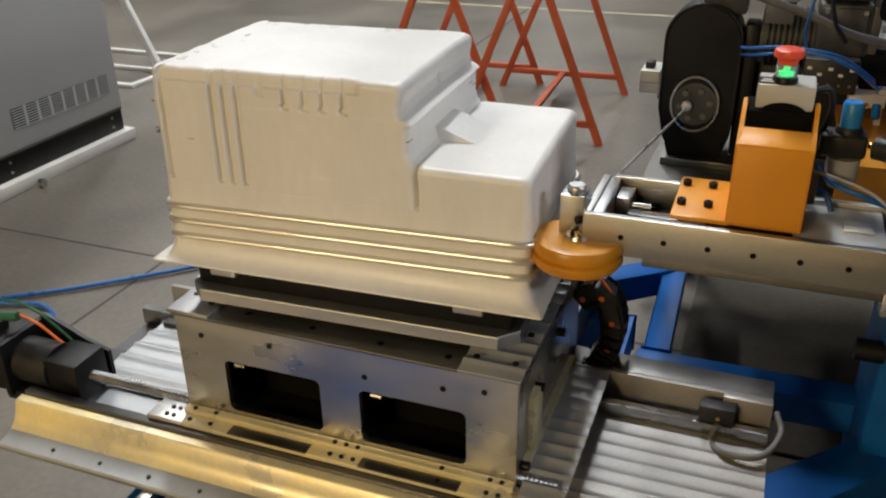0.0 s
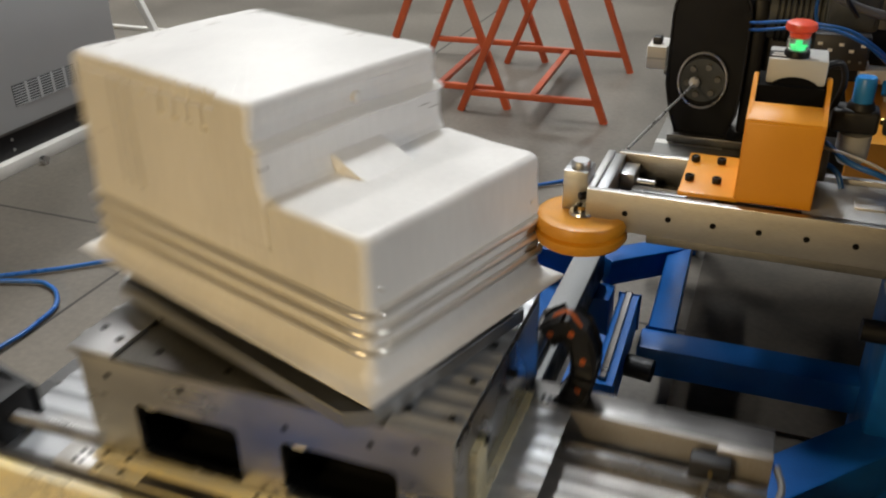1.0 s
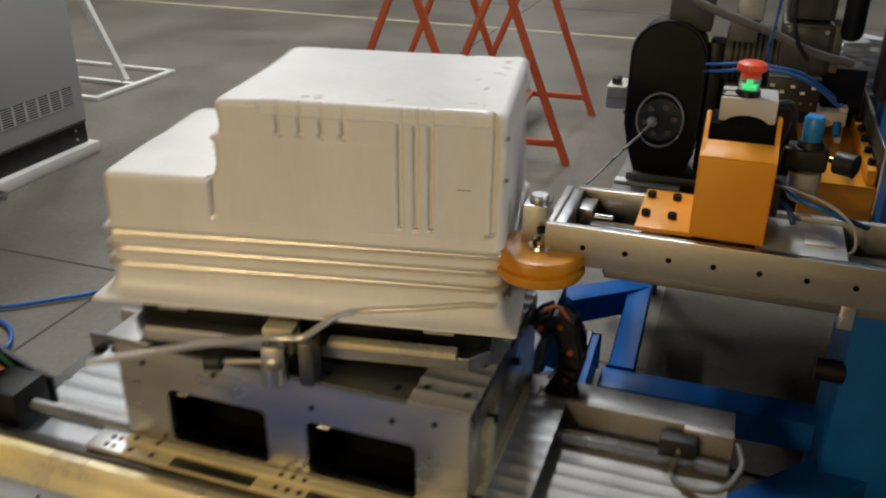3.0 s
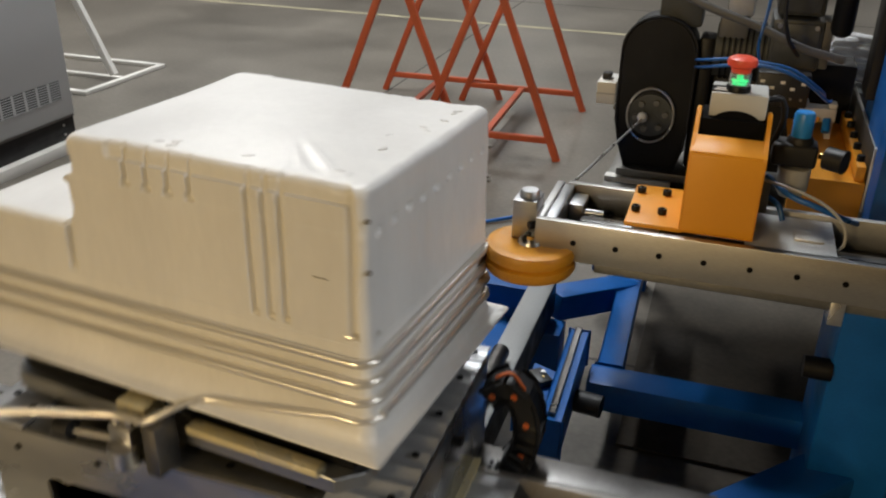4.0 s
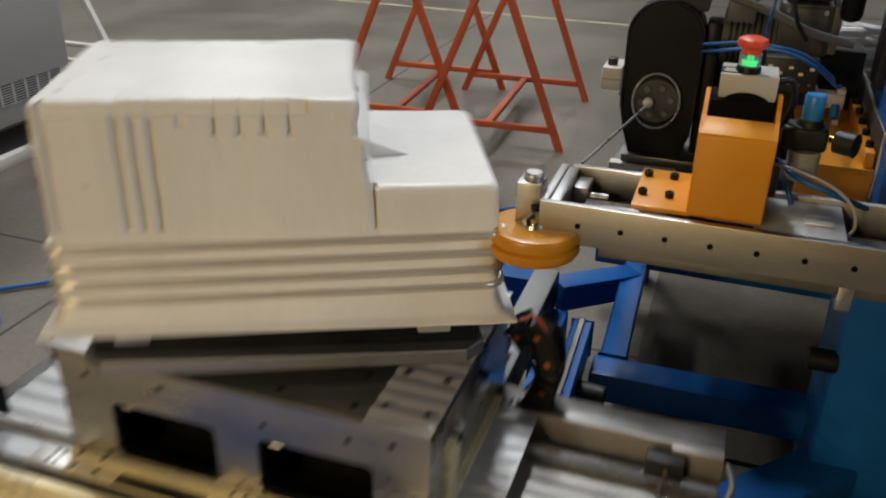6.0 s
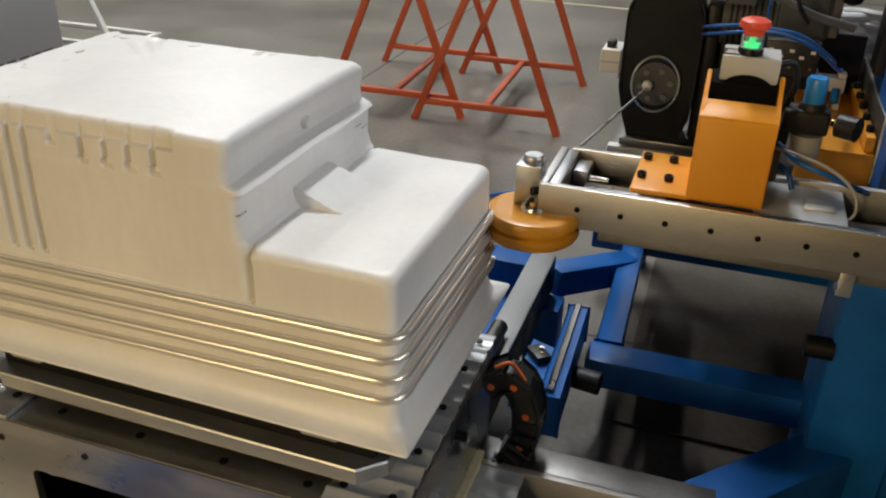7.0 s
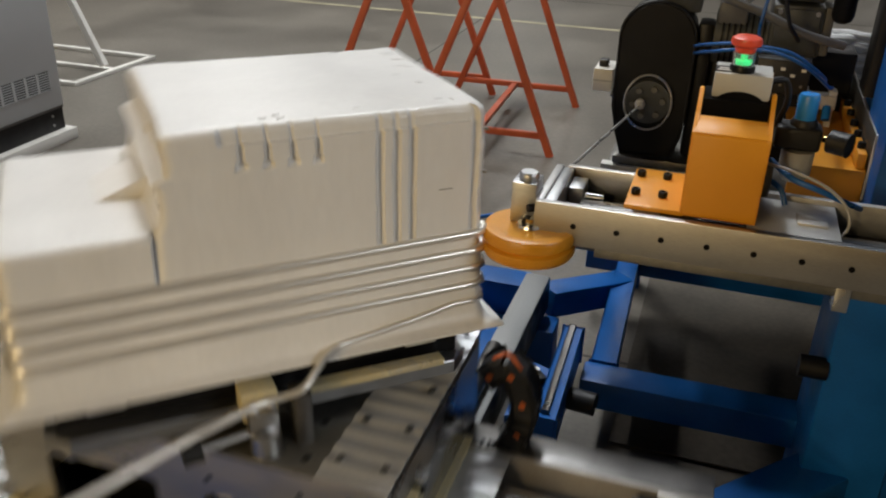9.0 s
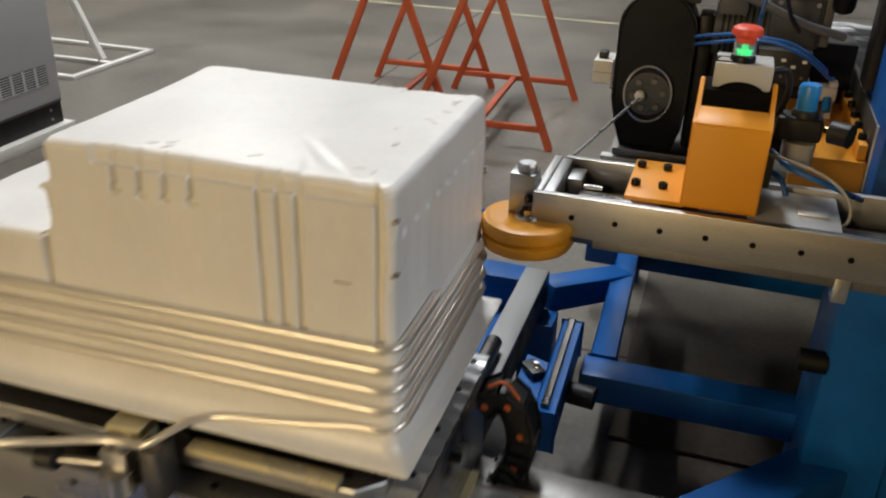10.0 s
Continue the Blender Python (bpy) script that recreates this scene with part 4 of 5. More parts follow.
# ---- winding arm with its pressing wheel ----
def roller_arm():
    e = empty("winding_arm", "bare steel twin plate arm carrying an orange pressing wheel", "machine arm")
    part("front_plate", box(-0.307, 0.66, 1.05, 1.062, 0.87, 0.931, 0.0012), M_arm, e)
    part("back_plate", box(-0.290, 0.66, 1.208, 1.22, 0.87, 0.931, 0.0012), M_arm, e)
    part("end_plate", box(-0.309, -0.297, 1.062, 1.215, 0.872, 0.930, 0.0015), M_plate, e)
    part("end_top", box(-0.296, -0.279, 1.063, 1.207, 0.89, 0.929, 0.002), M_brushed, e)
    part("stop_block", box(-0.278, -0.255, 1.155, 1.206, 0.885, 0.917, 0.002), M_brushed, e)
    part("arm_floor", box(-0.29, 0.66, 1.062, 1.208, 0.872, 0.884), M_black, e)
    part("guide_rail", box(-0.255, 0.66, 1.125, 1.147, 0.884, 0.905, 0.002), M_darksteel, e)
    # proud near-black discs paint the shaded bores along the front plate
    for k in range(15):
        part("hole", rod((-0.25 + 0.061 * k, 1.0488, 0.90), (-0.25 + 0.061 * k, 1.052, 0.90), 0.0042, n=12), M_recess_shade, e)
    for y in (1.10, 1.17):
        part("stop_screw", rod((-0.262, y, 0.90), (-0.225, y, 0.90), 0.006, n=12), M_steel, e)
    part("wheel_holder", box(-0.346, -0.309, 1.066, 1.112, 0.886, 0.948, 0.002), M_brushed, e)
    part("holder_nut", lathe([(0.013, 0.947), (0.0145, 0.949), (0.0145, 0.957), (0.012, 0.960)], 20, (-0.325, 1.085, 0)), M_brushed, e)
    part("holder_bolt", rod((-0.318, 1.05, 0.895), (-0.318, 1.062, 0.895), 0.007, n=12), M_black, e)
    part("holder_bolt", rod((-0.309, 1.062, 0.915), (-0.318, 1.055, 0.915), 0.006, n=12), M_black, e)
    part("axle", rod((-0.314, 1.060, 0.84), (-0.314, 1.060, 0.90), 0.011, n=16), M_steel, e)
    part("under_rail", box(-0.22, 0.5, 1.075, 1.20, 0.845, 0.869, 0.002), M_gun, e)
    part("under_block", box(0.105, 0.125, 1.06, 1.09, 0.83, 0.87, 0.002), M_steel, e)
    w = new("wheel")
    w.empty_display_size = 0.05
    w.parent = e
    w.matrix_basis = Matrix.Translation((-0.314, 1.060, 0.867))
    R = 0.0685
    part("tyre", lathe([(0.045, 0.020), (R - 0.012, 0.0225), (R - 0.004, 0.020), (R, 0.013), (R - 0.001, 0.004), (R - 0.007, 0.0008), (R - 0.007, -0.0008),
                        (R - 0.001, -0.004), (R, -0.013), (R - 0.004, -0.020), (R - 0.012, -0.0225), (0.045, -0.020)], 64), M_wheel, w, "worn orange polyurethane tyre")
    part("hub", lathe([(0.046, -0.018), (0.046, 0.0195), (0.040, 0.0175), (0.02, 0.0185), (0.018, 0.024), (0.008, 0.024)], 40), M_steel, w, "steel wheel hub")
    return e, w


arm, wheel = roller_arm()


# ---- orange bracket with stop button ----
def bracket():
    e = empty("orange_bracket", "orange powder coated steel bracket bolted down with four black screws", "bracket")
    part("base_plate", box(-0.187, -0.105, 1.07, 1.225, 0.930, 0.938, 0.003), M_orange, e)
    for x in (-0.176, -0.138):
        for y in (1.114, 1.191):
            bolt(e, x, y, 0.938, 0.0066, 0.0085)
    part("front_panel", box(-0.111, -0.011, 1.07, 1.076, 0.932, 1.05, 0.004, 3), M_orange, e)
    part("top_lip", bar_between((-0.061, 1.072, 1.049), (-0.061, 1.112, 1.062), 0.1, 0.006, 0.002), M_orange, e)
    for x in (-0.111, -0.017):
        bm = bmesh.new()
        prof = [(1.071, 0.932), (1.225, 0.932), (1.225, 1.05), (1.165, 1.09), (1.143, 1.093), (1.112, 1.066), (1.071, 1.0515)]
        a = [bm.verts.new((x, y, z)) for y, z in prof]
        c = [bm.verts.new((x + 0.006, y, z)) for y, z in prof]
        bm.faces.new(a), bm.faces.new(c)
        for k in range(len(prof)):
            j = (k + 1) % len(prof)
            bm.faces.new((a[k], a[j], c[j], c[k]))
        bmesh.ops.bevel(bm, geom=list(bm.edges), offset=0.0012, segments=1, affect="EDGES")
        part("side_panel", bm, M_orange, e)
    # solid black blocks fill the bracket's hollow in place of its shade
    part("inside", box(-0.1045, -0.0175, 1.13, 1.20, 0.94, 1.082), M_recess_shade, e)
    part("inside_floor", box(-0.1045, -0.0175, 1.078, 1.13, 0.94, 1.0), M_recess_shade, e)
    part("slide_plate", box(-0.02, 0.10, 1.075, 1.20, 0.918, 0.926, 0.0015), M_plate, e, "bright steel slide plate")
    part("slide_cap", box(0.045, 0.085, 1.112, 1.15, 0.926, 0.9295, 0.0015), M_plate, e)
    for x in (-0.155, 0.06):
        part("guide_carriage", box(x - 0.018, x + 0.018, 1.063, 1.10, 0.905, 0.925, 0.002), M_white, e)
        part("carriage_seal", box(x + 0.018, x + 0.026, 1.065, 1.10, 0.905, 0.922, 0.002), M_board, e)
    part("plunger", rod((0.085, 1.10, 0.90), (0.118, 1.10, 0.90), 0.014, n=20), M_steel, e)
    return e


def stop_box():
    e = empty("emergency_stop", "grey box with red mushroom button and green lit collar", "stop button")
    part("case", box(-0.095, -0.020, 1.14, 1.205, 1.083, 1.117, 0.0025), M_grey, e)
    # black arch, a solid, painted for the shaded hollow under the case
    bm = bmesh.new()
    pts = [(-0.0915, 1.03)] + [(-0.0575 + 0.034 * math.cos(radians(a)), 1.0735 + 0.020 * math.sin(radians(a))) for a in range(180, -1, -15)] + [(-0.0235, 1.03)]
    a = [bm.verts.new((x, 1.1385, z)) for x, z in pts]
    c = [bm.verts.new((x, 1.20, z)) for x, z in pts]
    bm.faces.new(a), bm.faces.new(c)
    for k in range(len(pts)):
        j = (k + 1) % len(pts)
        bm.faces.new((a[k], a[j], c[j], c[k]))
    part("arch_shade", bm, M_recess_shade, e)
    part("label_plate", box(-0.095, -0.066, 1.145, 1.175, 1.117, 1.1185), M_black, e)
    part("label_bar", box(-0.092, -0.072, 1.148, 1.153, 1.1185, 1.119), M_white, e)
    part("label_bar", box(-0.090, -0.070, 1.158, 1.164, 1.1185, 1.119), M_white, e)
    part("collar", lathe([(0.0165, 1.117), (0.0165, 1.124), (0.0155, 1.126)], 28, (-0.061, 1.158, 0)), M_black, e)
    part("lit_ring", lathe([(0.0145, 1.126), (0.0145, 1.143), (0.0125, 1.1435), (0.0125, 1.1265)], 28, (-0.061, 1.158, 0)), M_collar, e, "clear plastic collar").visible_shadow = False
    core = part("lit_core", lathe([(0.010, 1.127), (0.0095, 1.1305), (0.0045, 1.132), (0.0045, 1.141)], 16, (-0.061, 1.158, 0)), M_green, e, "green lit core")
    part("core_vane", box(-0.0725, -0.0495, 1.1565, 1.1595, 1.1305, 1.1335, 0.001), M_green, core)
    part("button", lathe([(0.0125, 1.1425), (0.0145, 1.150), (0.0195, 1.153), (0.0205, 1.157), (0.019, 1.162), (0.0135, 1.1648), (0.004, 1.1655)], 36, (-0.061, 1.158, 0)), M_red, e, "red mushroom button")
    part("cable", tube(smooth_path([(-0.02, 1.19, 1.10), (0.0, 1.2, 1.10), (0.008, 1.21, 1.07), (0.0, 1.22, 1.03)], 8), 0.0045), M_blackplastic, e)
    return e


orange_bracket = bracket()
stop_button = stop_box()


def regulator():
    e = empty("air_regulator", "black air pressure regulator with a blue knob and a round gauge", "air regulator")
    cx, cy_ = 0.036, 1.215
    part("knob", lathe([(0.0135, 1.044), (0.014, 1.047), (0.0145, 1.078), (0.0125, 1.082), (0.004, 1.0825)], 32, (cx, cy_, 0)), M_knobblue, e, "blue adjusting knob")
    part("collar", lathe([(0.019, 1.036), (0.019, 1.04), (0.016, 1.046)], 32, (cx, cy_, 0)), M_blackplastic, e)
    part("body", box(0.0, 0.062, 1.195, 1.24, 1.003, 1.037, 0.006, 3), M_blackplastic, e)
    part("bowl", lathe([(0.016, 0.955), (0.022, 0.965), (0.023, 1.0)], 28, (cx, cy_, 0)), M_grey, e)
    part("port", rod((0.066, 1.215, 1.02), (0.078, 1.208, 1.02), 0.005, n=12), M_brass, e)
    gg = part("gauge", rod((0.074, 1.208, 1.02), (0.098, 1.195, 1.02), 0.0165, n=32), M_blackplastic, e, "round black pressure gauge")
    part("gauge_rim", tube([Vector((0.098, 1.195, 1.02)) + 0.0165 * (math.cos(radians(15 * k)) * Vector((0.476, 0.879, 0)) + math.sin(radians(15 * k)) * Vector((0, 0, 1))) for k in range(24)], 0.0012, 6, True), M_blackplastic, gg)
    part("fitting", rod((-0.012, 1.20, 0.965), (-0.012, 1.18, 0.95), 0.008, n=12), M_blackplastic, e)
    part("valve", box(-0.012, 0.006, 1.175, 1.19, 0.935, 0.985, 0.003), M_cable, e)
    return e


air_regulator = regulator()


def hose(name, pts, r, material, label, cat="hose"):
    return tagged(part(name, tube(smooth_path(pts, 8), r, 10), material), label, cat)


lift_things = [arm, orange_bracket, stop_button, air_regulator]
lift_things.append(hose("air_hose", [(-0.15, 1.90, 0.99), (-0.126, 1.70, 1.036), (-0.068, 1.62, 1.060), (-0.018, 1.60, 1.062), (0.033, 1.60, 1.053), (0.088, 1.62, 1.016), (0.105, 1.70, 0.985)], 0.0032, M_bluehose, "blue air hose arching behind the stop button"))
lift_things.append(hose("air_hose", [(-0.15, 1.92, 0.97), (-0.12, 1.72, 1.018), (-0.06, 1.64, 1.045), (0.0, 1.62, 1.05), (0.06, 1.62, 1.028), (0.105, 1.65, 0.99), (0.12, 1.71, 0.975)], 0.0032, M_bluehose, "blue air hose arching behind the stop button"))
lift_things.append(hose("air_hose", [(0.0, 1.2, 0.985), (0.03, 1.16, 0.975), (0.07, 1.15, 0.965), (0.11, 1.17, 0.945), (0.14, 1.22, 0.92)], 0.0042, M_bluehose, "blue air hose beside the bracket"))
lift_things.append(hose("air_hose", [(0.0, 1.19, 0.96), (0.02, 1.18, 0.95), (0.03, 1.17, 0.93)], 0.004, M_bluehose, "short blue air hose at the fitting"))
lift_things.append(hose("sensor_cable", [(-0.005, 1.18, 0.985), (0.03, 1.16, 0.985), (0.075, 1.15, 0.972), (0.105, 1.14, 0.95), (0.112, 1.13, 0.925), (0.10, 1.12, 0.91)], 0.0022, M_greycable, "thin grey sensor cable", "cable"))


# ---- gear housing with the feed disc ----
def housing():
    e = empty("gear_housing", "black painted gear housing with a round disc and motor", "gear housing")
    bm = bmesh.new()
    prof = []
    cxm, w = -0.233, 0.083
    for a in range(0, 181, 12):
        prof.append((cxm + w * math.cos(radians(a)), 0.995 + 0.078 * math.sin(radians(a))))
    prof += [(-0.316, 0.83), (-0.303, 0.77), (-0.285, 0.715), (-0.17, 0.715), (-0.155, 0.77), (-0.15, 0.83)]
    a = [bm.verts.new((x, 1.93, z)) for x, z in prof]
    c = [bm.verts.new((x, 2.03, z)) for x, z in prof]
    bm.faces.new(a), bm.faces.new(c)
    for k in range(len(prof)):
        j = (k + 1) % len(prof)
        bm.faces.new((a[k], a[j], c[j], c[k]))
    bmesh.ops.bevel(bm, geom=[ed for ed in bm.edges if abs(ed.verts[0].co.y - ed.verts[1].co.y) < 1e-5], offset=0.006, segments=2, affect="EDGES")
    part("case", bm, M_black, e)
    part("case_rim", tube([(x, 1.929, z) for x, z in prof], 0.003, 6, True), M_blackplastic, e)
    part("rear_case", box(-0.15, -0.115, 1.95, 2.03, 0.72, 1.03, 0.008), M_black, e)
    d = part("disc", rod((-0.236, 1.932, 0.848), (-0.236, 1.918, 0.848), 0.05, n=40), M_dark_grey, e, "dark turned disc")
    ring = [(-0.236 + 0.053 * math.cos(radians(a)), 1.917, 0.848 + 0.064 * math.sin(radians(a))) for a in range(0, 360, 10)]
    part("disc_guard", tube(ring, 0.0028, 6, True), M_lead, d, "thin bright wire guard")
    for k in range(6):
        aa = radians(60 * k + 10)
        part("disc_bolt", rod((-0.236 + 0.034 * math.cos(aa), 1.919, 0.848 + 0.034 * math.sin(aa)), (-0.236 + 0.034 * math.cos(aa), 1.910, 0.848 + 0.034 * math.sin(aa)), 0.007, n=10), M_gun, d)
    part("base", box(-0.30, 0.02, 1.905, 2.06, 0.698, 0.716, 0.002), M_gun, e)
    part("base", box(-0.285, 0.0, 1.91, 2.06, 0.694, 0.7, 0.001), M_darksteel, e)
    part("wood_packing", box(-0.325, -0.17, 1.90, 1.93, 0.672, 0.694, 0.002), M_white, e)
    part("motor", rod((-0.115, 1.99, 1.0), (0.05, 1.99, 1.0), 0.06, n=32), M_dark_grey, e, "dark grey electric motor")
    for k in range(12):
        part("fin", rod((-0.10 + 0.012 * k, 1.99, 1.0), (-0.096 + 0.012 * k, 1.99, 1.0), 0.066, n=32), M_black, e)
    part("upper_case", box(-0.245, -0.15, 1.95, 2.05, 1.05, 1.22, 0.006), M_dark_grey, e)
    part("bearing_cover", rod((-0.06, 1.95, 0.80), (-0.06, 1.94, 0.80), 0.03, n=24), M_dark_grey, e)
    b = part("ball", lathe([(0.002, -0.0125), (0.009, -0.009), (0.0125, 0), (0.009, 0.009), (0.002, 0.0125)], 20), M_liner, e, "white plastic ball")
    b.matrix_basis = Matrix.Translation((-0.252, 1.905, 0.846))
    part("feed_wire", rod((-0.252, 1.90, 0.843), (-0.300, 1.205, 0.915), 0.0026, n=8), M_lead, e, "thin grey aluminium tube being fed")
    return e


lift_things.append(housing())


def small_terminal():
    e = empty("cable_reel_box", "small cream plastic box with a black plug", "plastic box")
    part("case", box(-0.392, -0.343, 2.10, 2.20, 0.812, 0.870, 0.004), M_white, e)
    part("groove", box(-0.393, -0.342, 2.099, 2.201, 0.838, 0.842), M_grey, e)
    part("plug", box(-0.383, -0.36, 2.12, 2.15, 0.870, 0.888, 0.004), M_blackplastic, e)
    part("bracket", box(-0.345, -0.28, 2.10, 2.16, 0.80, 0.81, 0.002), M_gun, e)
    part("bracket_foot", box(-0.29, -0.28, 2.02, 2.16, 0.78, 0.85, 0.002), M_gun, e)
    return e


lift_things.append(small_terminal())


def rear_unit():
    """The second orange bracket, valves, and dark drive parts behind the arm."""
    e = empty("valve_bracket", "orange steel bracket carrying pneumatic valves and black screws", "bracket")
    part("plate", box(0.065, 0.196, 1.60, 2.08, 0.845, 0.855, 0.003), M_orange, e)
    part("front_flange", box(0.065, 0.196, 1.594, 1.604, 0.72, 0.855, 0.003), M_orange, e)
    part("side_flange", box(0.176, 0.193, 1.604, 2.08, 0.855, 0.885, 0.003), M_orange, e)
    for k in range(5):
        part("screw", lathe([(0.0075, 0), (0.0075, 0.010), (0.006, 0.012)], 12, (0.184, 1.64 + 0.075 * k, 0.885)), M_black, e)
    part("edge_plate", box(0.197, 0.205, 1.60, 2.35, 0.72, 0.925, 0.002), M_gun, e, "bare steel edge plate")
    part("edge_cap", box(0.1965, 0.2055, 1.592, 1.60, 0.80, 0.926, 0.001), M_plate, e)
    part("manifold", box(0.078, 0.150, 1.85, 1.89, 0.893, 0.922, 0.003), M_white, e, "cream valve manifold")
    for x in (0.086, 0.142):
        part("manifold_post", box(x - 0.006, x + 0.006, 1.86, 1.88, 0.855, 0.894), M_white, e)
        part("manifold_lug", box(x - 0.008, x + 0.008, 1.855, 1.885, 0.922, 0.932, 0.002), M_white, e)
    part("manifold_port", rod((0.114, 1.848, 0.898), (0.114, 1.853, 0.898), 0.007, n=12), M_brass, e)
    for x in (0.096, 0.134):
        part("fitting", rod((x, 1.852, 0.90), (x, 1.835, 0.876), 0.0085, n=12), M_knobblue, e)
    terminal = part("terminal_block", box(-0.02, 0.085, 1.80, 1.84, 0.93, 1.0, 0.004), M_blackplastic, e, "black terminal block with white marks")
    for k in range(5):
        part("terminal_mark", box(-0.013 + 0.02 * k, -0.004 + 0.02 * k, 1.7985, 1.80, 0.978 - 0.012 * (k % 2), 0.984 - 0.012 * (k % 2), 0.0003), M_white, terminal)
        part("terminal_screw", rod((-0.009 + 0.02 * k, 1.7985, 0.948), (-0.009 + 0.02 * k, 1.80, 0.948), 0.003, n=10), M_gun, terminal)
    return e


lift_things.append(rear_unit())


def drive_unit():
    e = empty("drive_unit", "dark grey geared drive motor with conduit", "drive motor")
    part("case", box(-0.005, 0.10, 1.90, 2.05, 0.985, 1.092, 0.008), M_dark_grey, e)
    part("case", box(0.0, 0.096, 1.91, 2.05, 1.097, 1.32, 0.008), M_dark_grey, e)
    part("lid", box(0.002, 0.092, 1.893, 1.90, 0.993, 1.085, 0.004), M_dark_grey, e)
    part("lid", box(0.006, 0.088, 1.903, 1.91, 1.105, 1.25, 0.004), M_dark_grey, e)
    part("side_box", box(0.098, 0.118, 1.91, 2.0, 0.99, 1.09, 0.004), M_cable, e)
    for x in (0.01, 0.084):
        part("screw", rod((x, 1.892, 1.078), (x, 1.888, 1.078), 0.005, n=8), M_steel, e)
    part("brake", lathe([(0.008, 1.068), (0.018, 1.073), (0.022, 1.084), (0.022, 1.36)], 28, (0.128, 1.87, 0)), M_black, e, "black round brake housing")
    part("block", box(-0.10, -0.045, 1.93, 2.0, 1.085, 1.2, 0.006), M_plate, e)
    part("casting", box(-0.112, -0.05, 1.935, 2.0, 1.035, 1.082, 0.006), M_cable, e)
    part("under_frame", box(-0.12, 0.19, 1.99, 2.1, 0.72, 0.985, 0.005), M_black, e)
    return e


lift_things.append(drive_unit())
lift_things.append(hose("conduit", [(-0.22, 1.78, 1.16), (-0.135, 1.75, 1.13), (-0.03, 1.74, 1.098), (0.05, 1.74, 1.066), (0.13, 1.76, 1.045)], 0.0085, M_cable, "dark corrugated cable conduit", "cable"))
lift_things.append(hose("air_hose", [(-0.02, 1.75, 1.3), (-0.022, 1.74, 1.15), (-0.03, 1.73, 1.07), (-0.02, 1.75, 1.02)], 0.0032, M_bluehose, "blue air hose hanging down"))
lift_things.append(hose("signal_cable", [(0.01, 1.70, 1.3), (0.005, 1.70, 1.16), (0.02, 1.71, 1.09), (0.045, 1.74, 1.05)], 0.004, M_blackplastic, "black signal cable hanging behind the drive", "cable"))


def film_bundle():
    e = empty("film_bundle", "loose bundle of clear glossy plastic film on a dark box", "plastic film", Matrix.Translation((0.31, 3.05, 0)))
    part("box", box(-0.16, 0.22, -0.12, 0.2, 0.0, 0.70, 0.006), M_dark_grey, e, "dark grey box under the film")
    rng = random.Random(9)
    for k in range(13):
        z, x0 = 0.712 + 0.0115 * k, -0.10 + 0.03 * rng.random()
        pts = [(x0 + 0.05 * q, -0.03 + 0.05 * rng.random(), z + 0.008 * rng.random()) for q in range(6)]
        part("fold", tube(smooth_path(pts, 4), 0.009 + 0.004 * rng.random(), 8), M_film, e)


film_bundle()


# ---- what moves ----
# seconds, x and y of the turntable's axis, turn in degrees
COURSE = [
    (0.0, -0.699, 1.192, 2.3), (0.2, -0.693, 1.183, 0.4), (0.5, -0.689, 0.946, 0.0), (0.7, -0.693, 0.872, 0.0),
    (1.0, -0.735, 0.984, -19.4), (1.2, -0.696, 1.214, -58.9), (1.5, -0.565, 1.334, -87.7), (1.8, -0.557, 1.205, -90.0),
    (2.0, -0.556, 0.933, -90.1), (2.2, -0.556, 0.750, -90.2), (2.5, -0.579, 0.738, -93.4), (2.7, -0.682, 0.844, -116.8),
    (2.8, -0.733, 0.954, -138.0), (3.1, -0.694, 1.185, -177.4), (3.3, -0.691, 1.173, -179.2), (3.4, -0.690, 1.115, -179.2),
    (3.8, -0.700, 0.856, -179.0), (4.0, -0.714, 0.904, -186.1), (4.2, -0.728, 1.092, -217.9), (4.5, -0.584, 1.320, -263.6),
    (5.0, -0.556, 1.101, -269.9), (5.3, -0.558, 0.783, -270.1), (5.5, -0.565, 0.741, -270.5), (5.7, -0.619, 0.778, -282.6),
    (5.8, -0.679, 0.842, -296.0), (5.9, -0.730, 0.945, -316.0), (6.2, -0.699, 1.192, -357.5), (6.4, -0.693, 1.183, -359.6),
    (6.7, -0.689, 0.946, -360.0), (6.8, -0.689, 0.884, -360.2), (7.0, -0.693, 0.867, -360.9), (7.1, -0.712, 0.908, -367.5),
    (7.4, -0.691, 1.208, -419.6), (7.5, -0.632, 1.280, -434.6), (7.7, -0.563, 1.333, -448.6), (8.0, -0.555, 1.209, -450.0),
    (8.2, -0.555, 0.953, -450.0), (8.5, -0.561, 0.728, -450.9), (8.7, -0.578, 0.730, -453.9), (9.0, -0.733, 0.954, -498.0),
    (9.3, -0.694, 1.185, -537.4), (9.5, -0.691, 1.173, -539.2), (9.6, -0.690, 1.115, -539.3), (10.0, -0.692, 0.857, -539.5)]
RISE = 0.0042
SLIP = [(0, 0), (0.5, 0.001), (1, -0.004), (1.5, 0.004), (2, 0.001), (2.5, -0.004), (4, -0.003), (4.5, 0.005), (5, 0.002), (5.5, -0.005),
        (7, -0.003), (7.5, 0.004), (8, 0.006), (8.5, -0.003), (9, -0.001), (9.5, 0), (10, -0.003)]


def course(t):
    """Place and turn at any time, for the wheel's rolling."""
    c = np.array(COURSE)
    return [float(np.interp(t, c[:, 0], c[:, k])) for k in (1, 2, 3)]


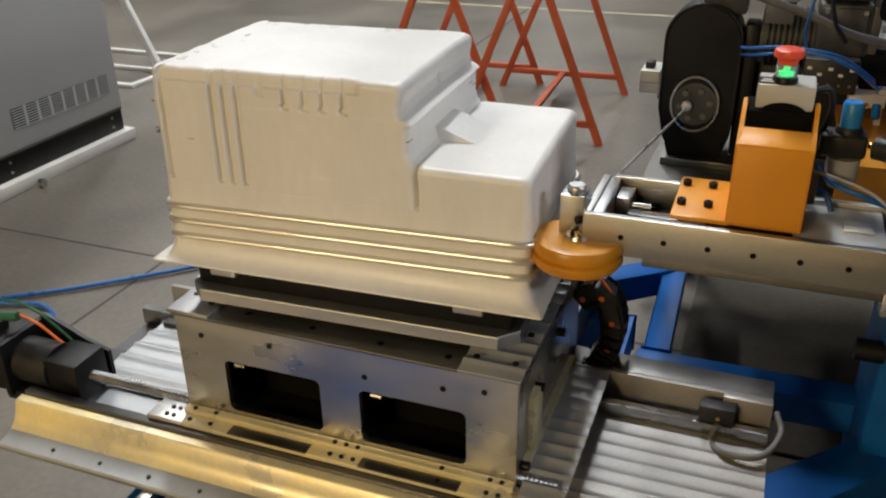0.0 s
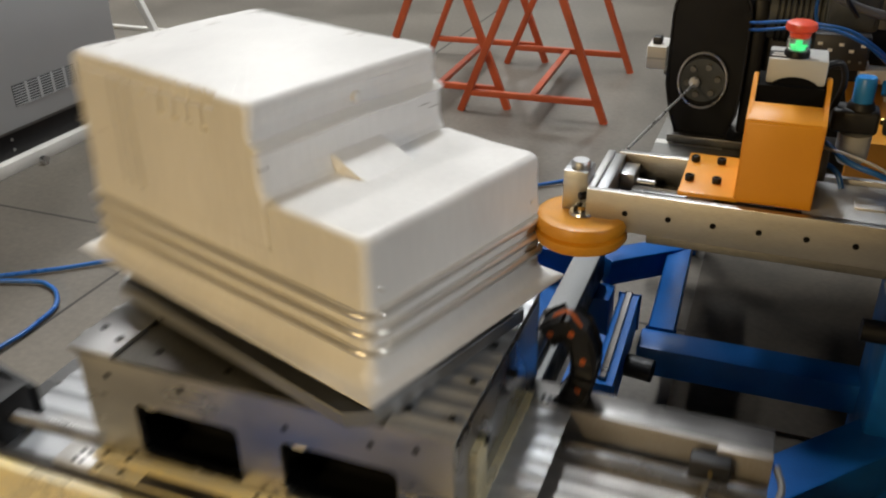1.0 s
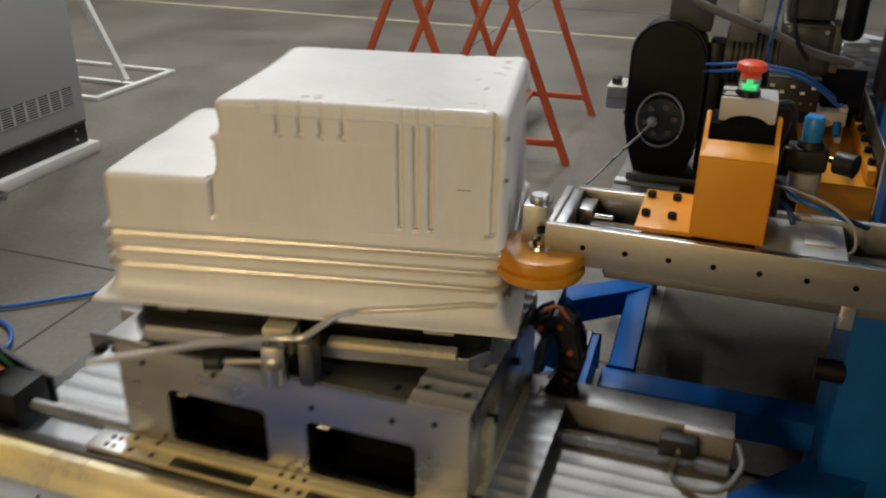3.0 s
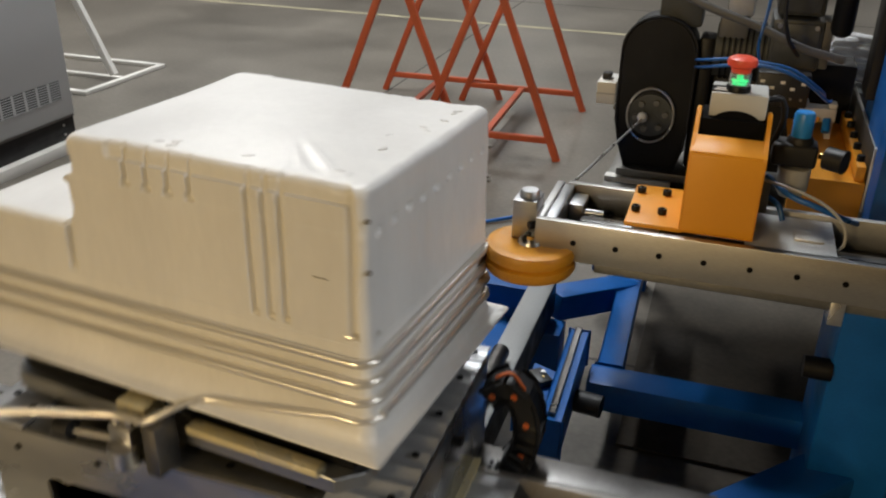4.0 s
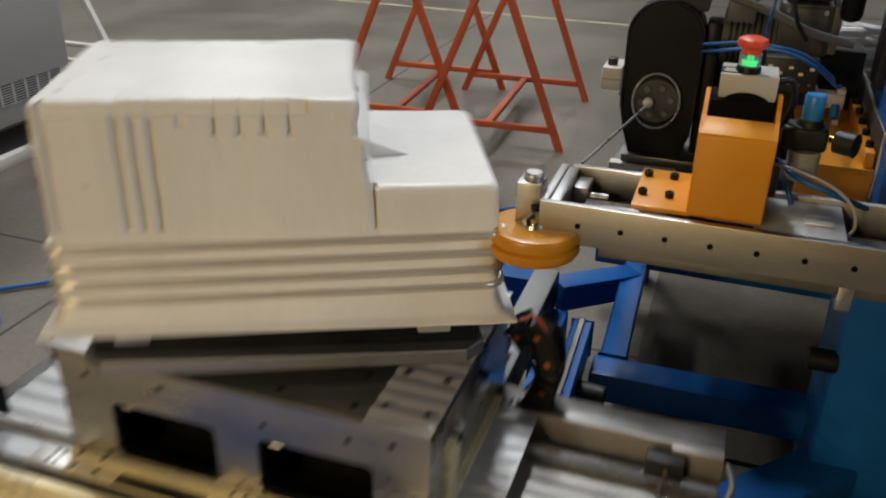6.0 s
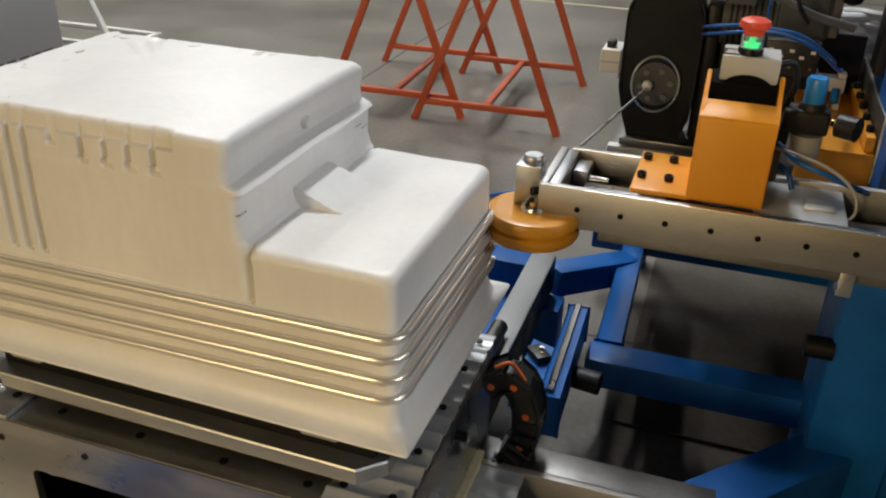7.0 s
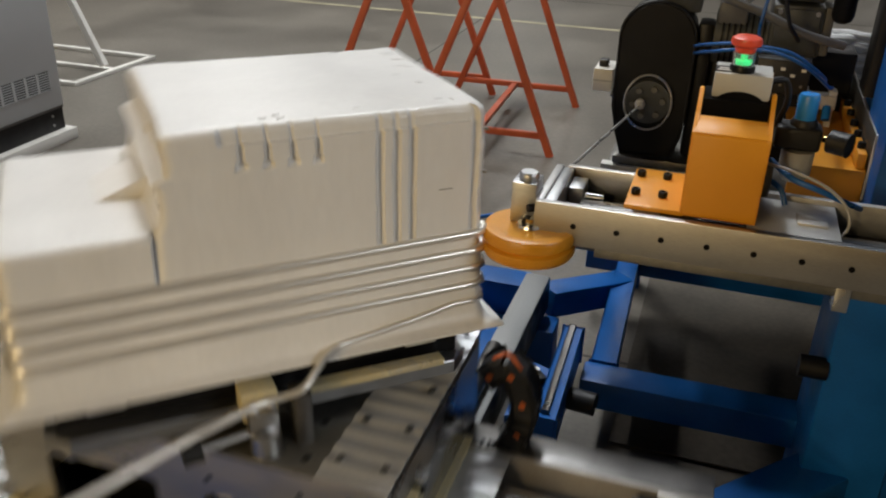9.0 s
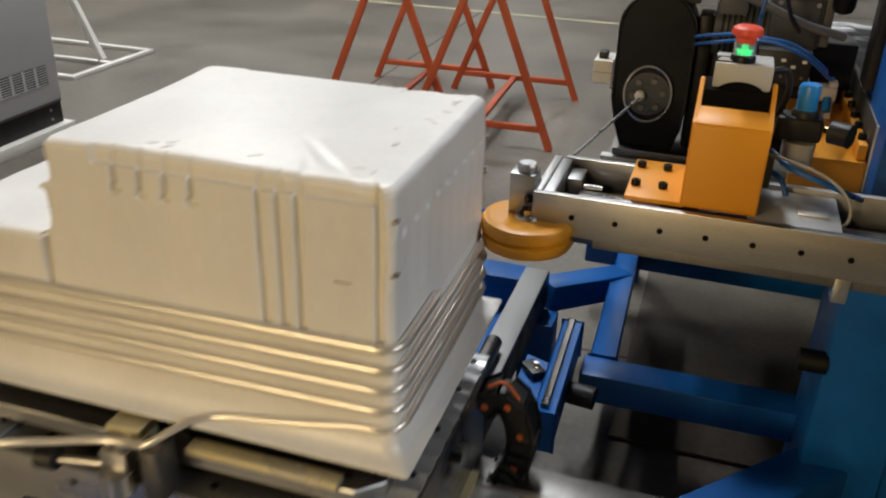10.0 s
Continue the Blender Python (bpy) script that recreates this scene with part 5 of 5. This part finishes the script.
def motions():
    walk(slide, [(t, pose(0, y, 0)) for t, x, y, a in COURSE])
    walk(box_carriage, [(t, pose(x, y, 0)) for t, x, y, a in COURSE])
    walk(chain, [(t, pose(-0.7 + 0.5 * (x + 0.7), y, 0)) for t, x, y, a in COURSE])
    walk(table, [(t, pose(x, y, 0, 0, 0, a)) for t, x, y, a in COURSE])
    walk(fridge_liner, [(t, pose(x, y, 0, 0, 0, a)) for t, x, y, a in COURSE])
    for ob in lift_things:
        if ob is arm:
            walk(ob, [(t, pose(s, 0, RISE * (t - 4.5))) for t, s in SLIP])
        else:
            walk(ob, [(0, pose(0, 0, RISE * -4.5)), (10, pose(0, 0, RISE * 5.5))])
    turn, rows = 0.0, [(0, pose(-0.314, 1.060, 0.867))]
    for k in range(100):
        (x0, y0, a0), (x1, y1, a1) = course(0.1 * k), course(0.1 * k + 0.1)
        run = (y1 - y0) + radians(a1 - a0) * (-0.375 - (x0 + x1) / 2)
        turn += max(-80, min(80, -math.degrees(run / 0.0685)))
        rows.append((0.1 * k + 0.1, pose(-0.314, 1.060, 0.867, 0, 0, turn)))
    walk(wheel, rows)
    # each piece of tube leaves the groove and lies on the wall as the wheel passes it
    total = sum(WIND_LEN)
    reach, last = [], 0.0
    for k in range(101):
        x, y, a = course(0.1 * k)
        d = Matrix.Rotation(-radians(a), 3, "Z") @ Vector((-0.372 - x, 1.06 - y, 0))
        best = min((abs((wind_point(last + q * 0.004).xy - d.xy).length), last + q * 0.004) for q in range(-6, 120))
        last = max(last, best[1])
        reach.append((0.1 * k, last))
    for p, a, c in laid:
        mid = wind_point((a + c) / 2)
        q = Vector((mid.x / WU, mid.y / WV))
        n = Vector((math.copysign(1, q.x), 0, 0)) if abs(q.x) > 0.985 else Vector((0, math.copysign(1, q.y), 0))
        if abs(mid.x) > WU - WR and abs(mid.y) > WV - WR:
            n = Vector((math.copysign(0.7, mid.x), math.copysign(0.7, mid.y), 0))
        t1 = next((t for t, s in reach if s >= c), None)
        inn = Matrix.Translation(-0.016 * n)
        if t1 is None:
            walk(p, [(0, inn), (10, inn)])
        elif t1 < 0.25:
            walk(p, [(0, Matrix()), (10, Matrix())])
        else:
            walk(p, [(0, inn), (t1 - 0.2, inn), (t1, Matrix()), (10, Matrix())])


motions()
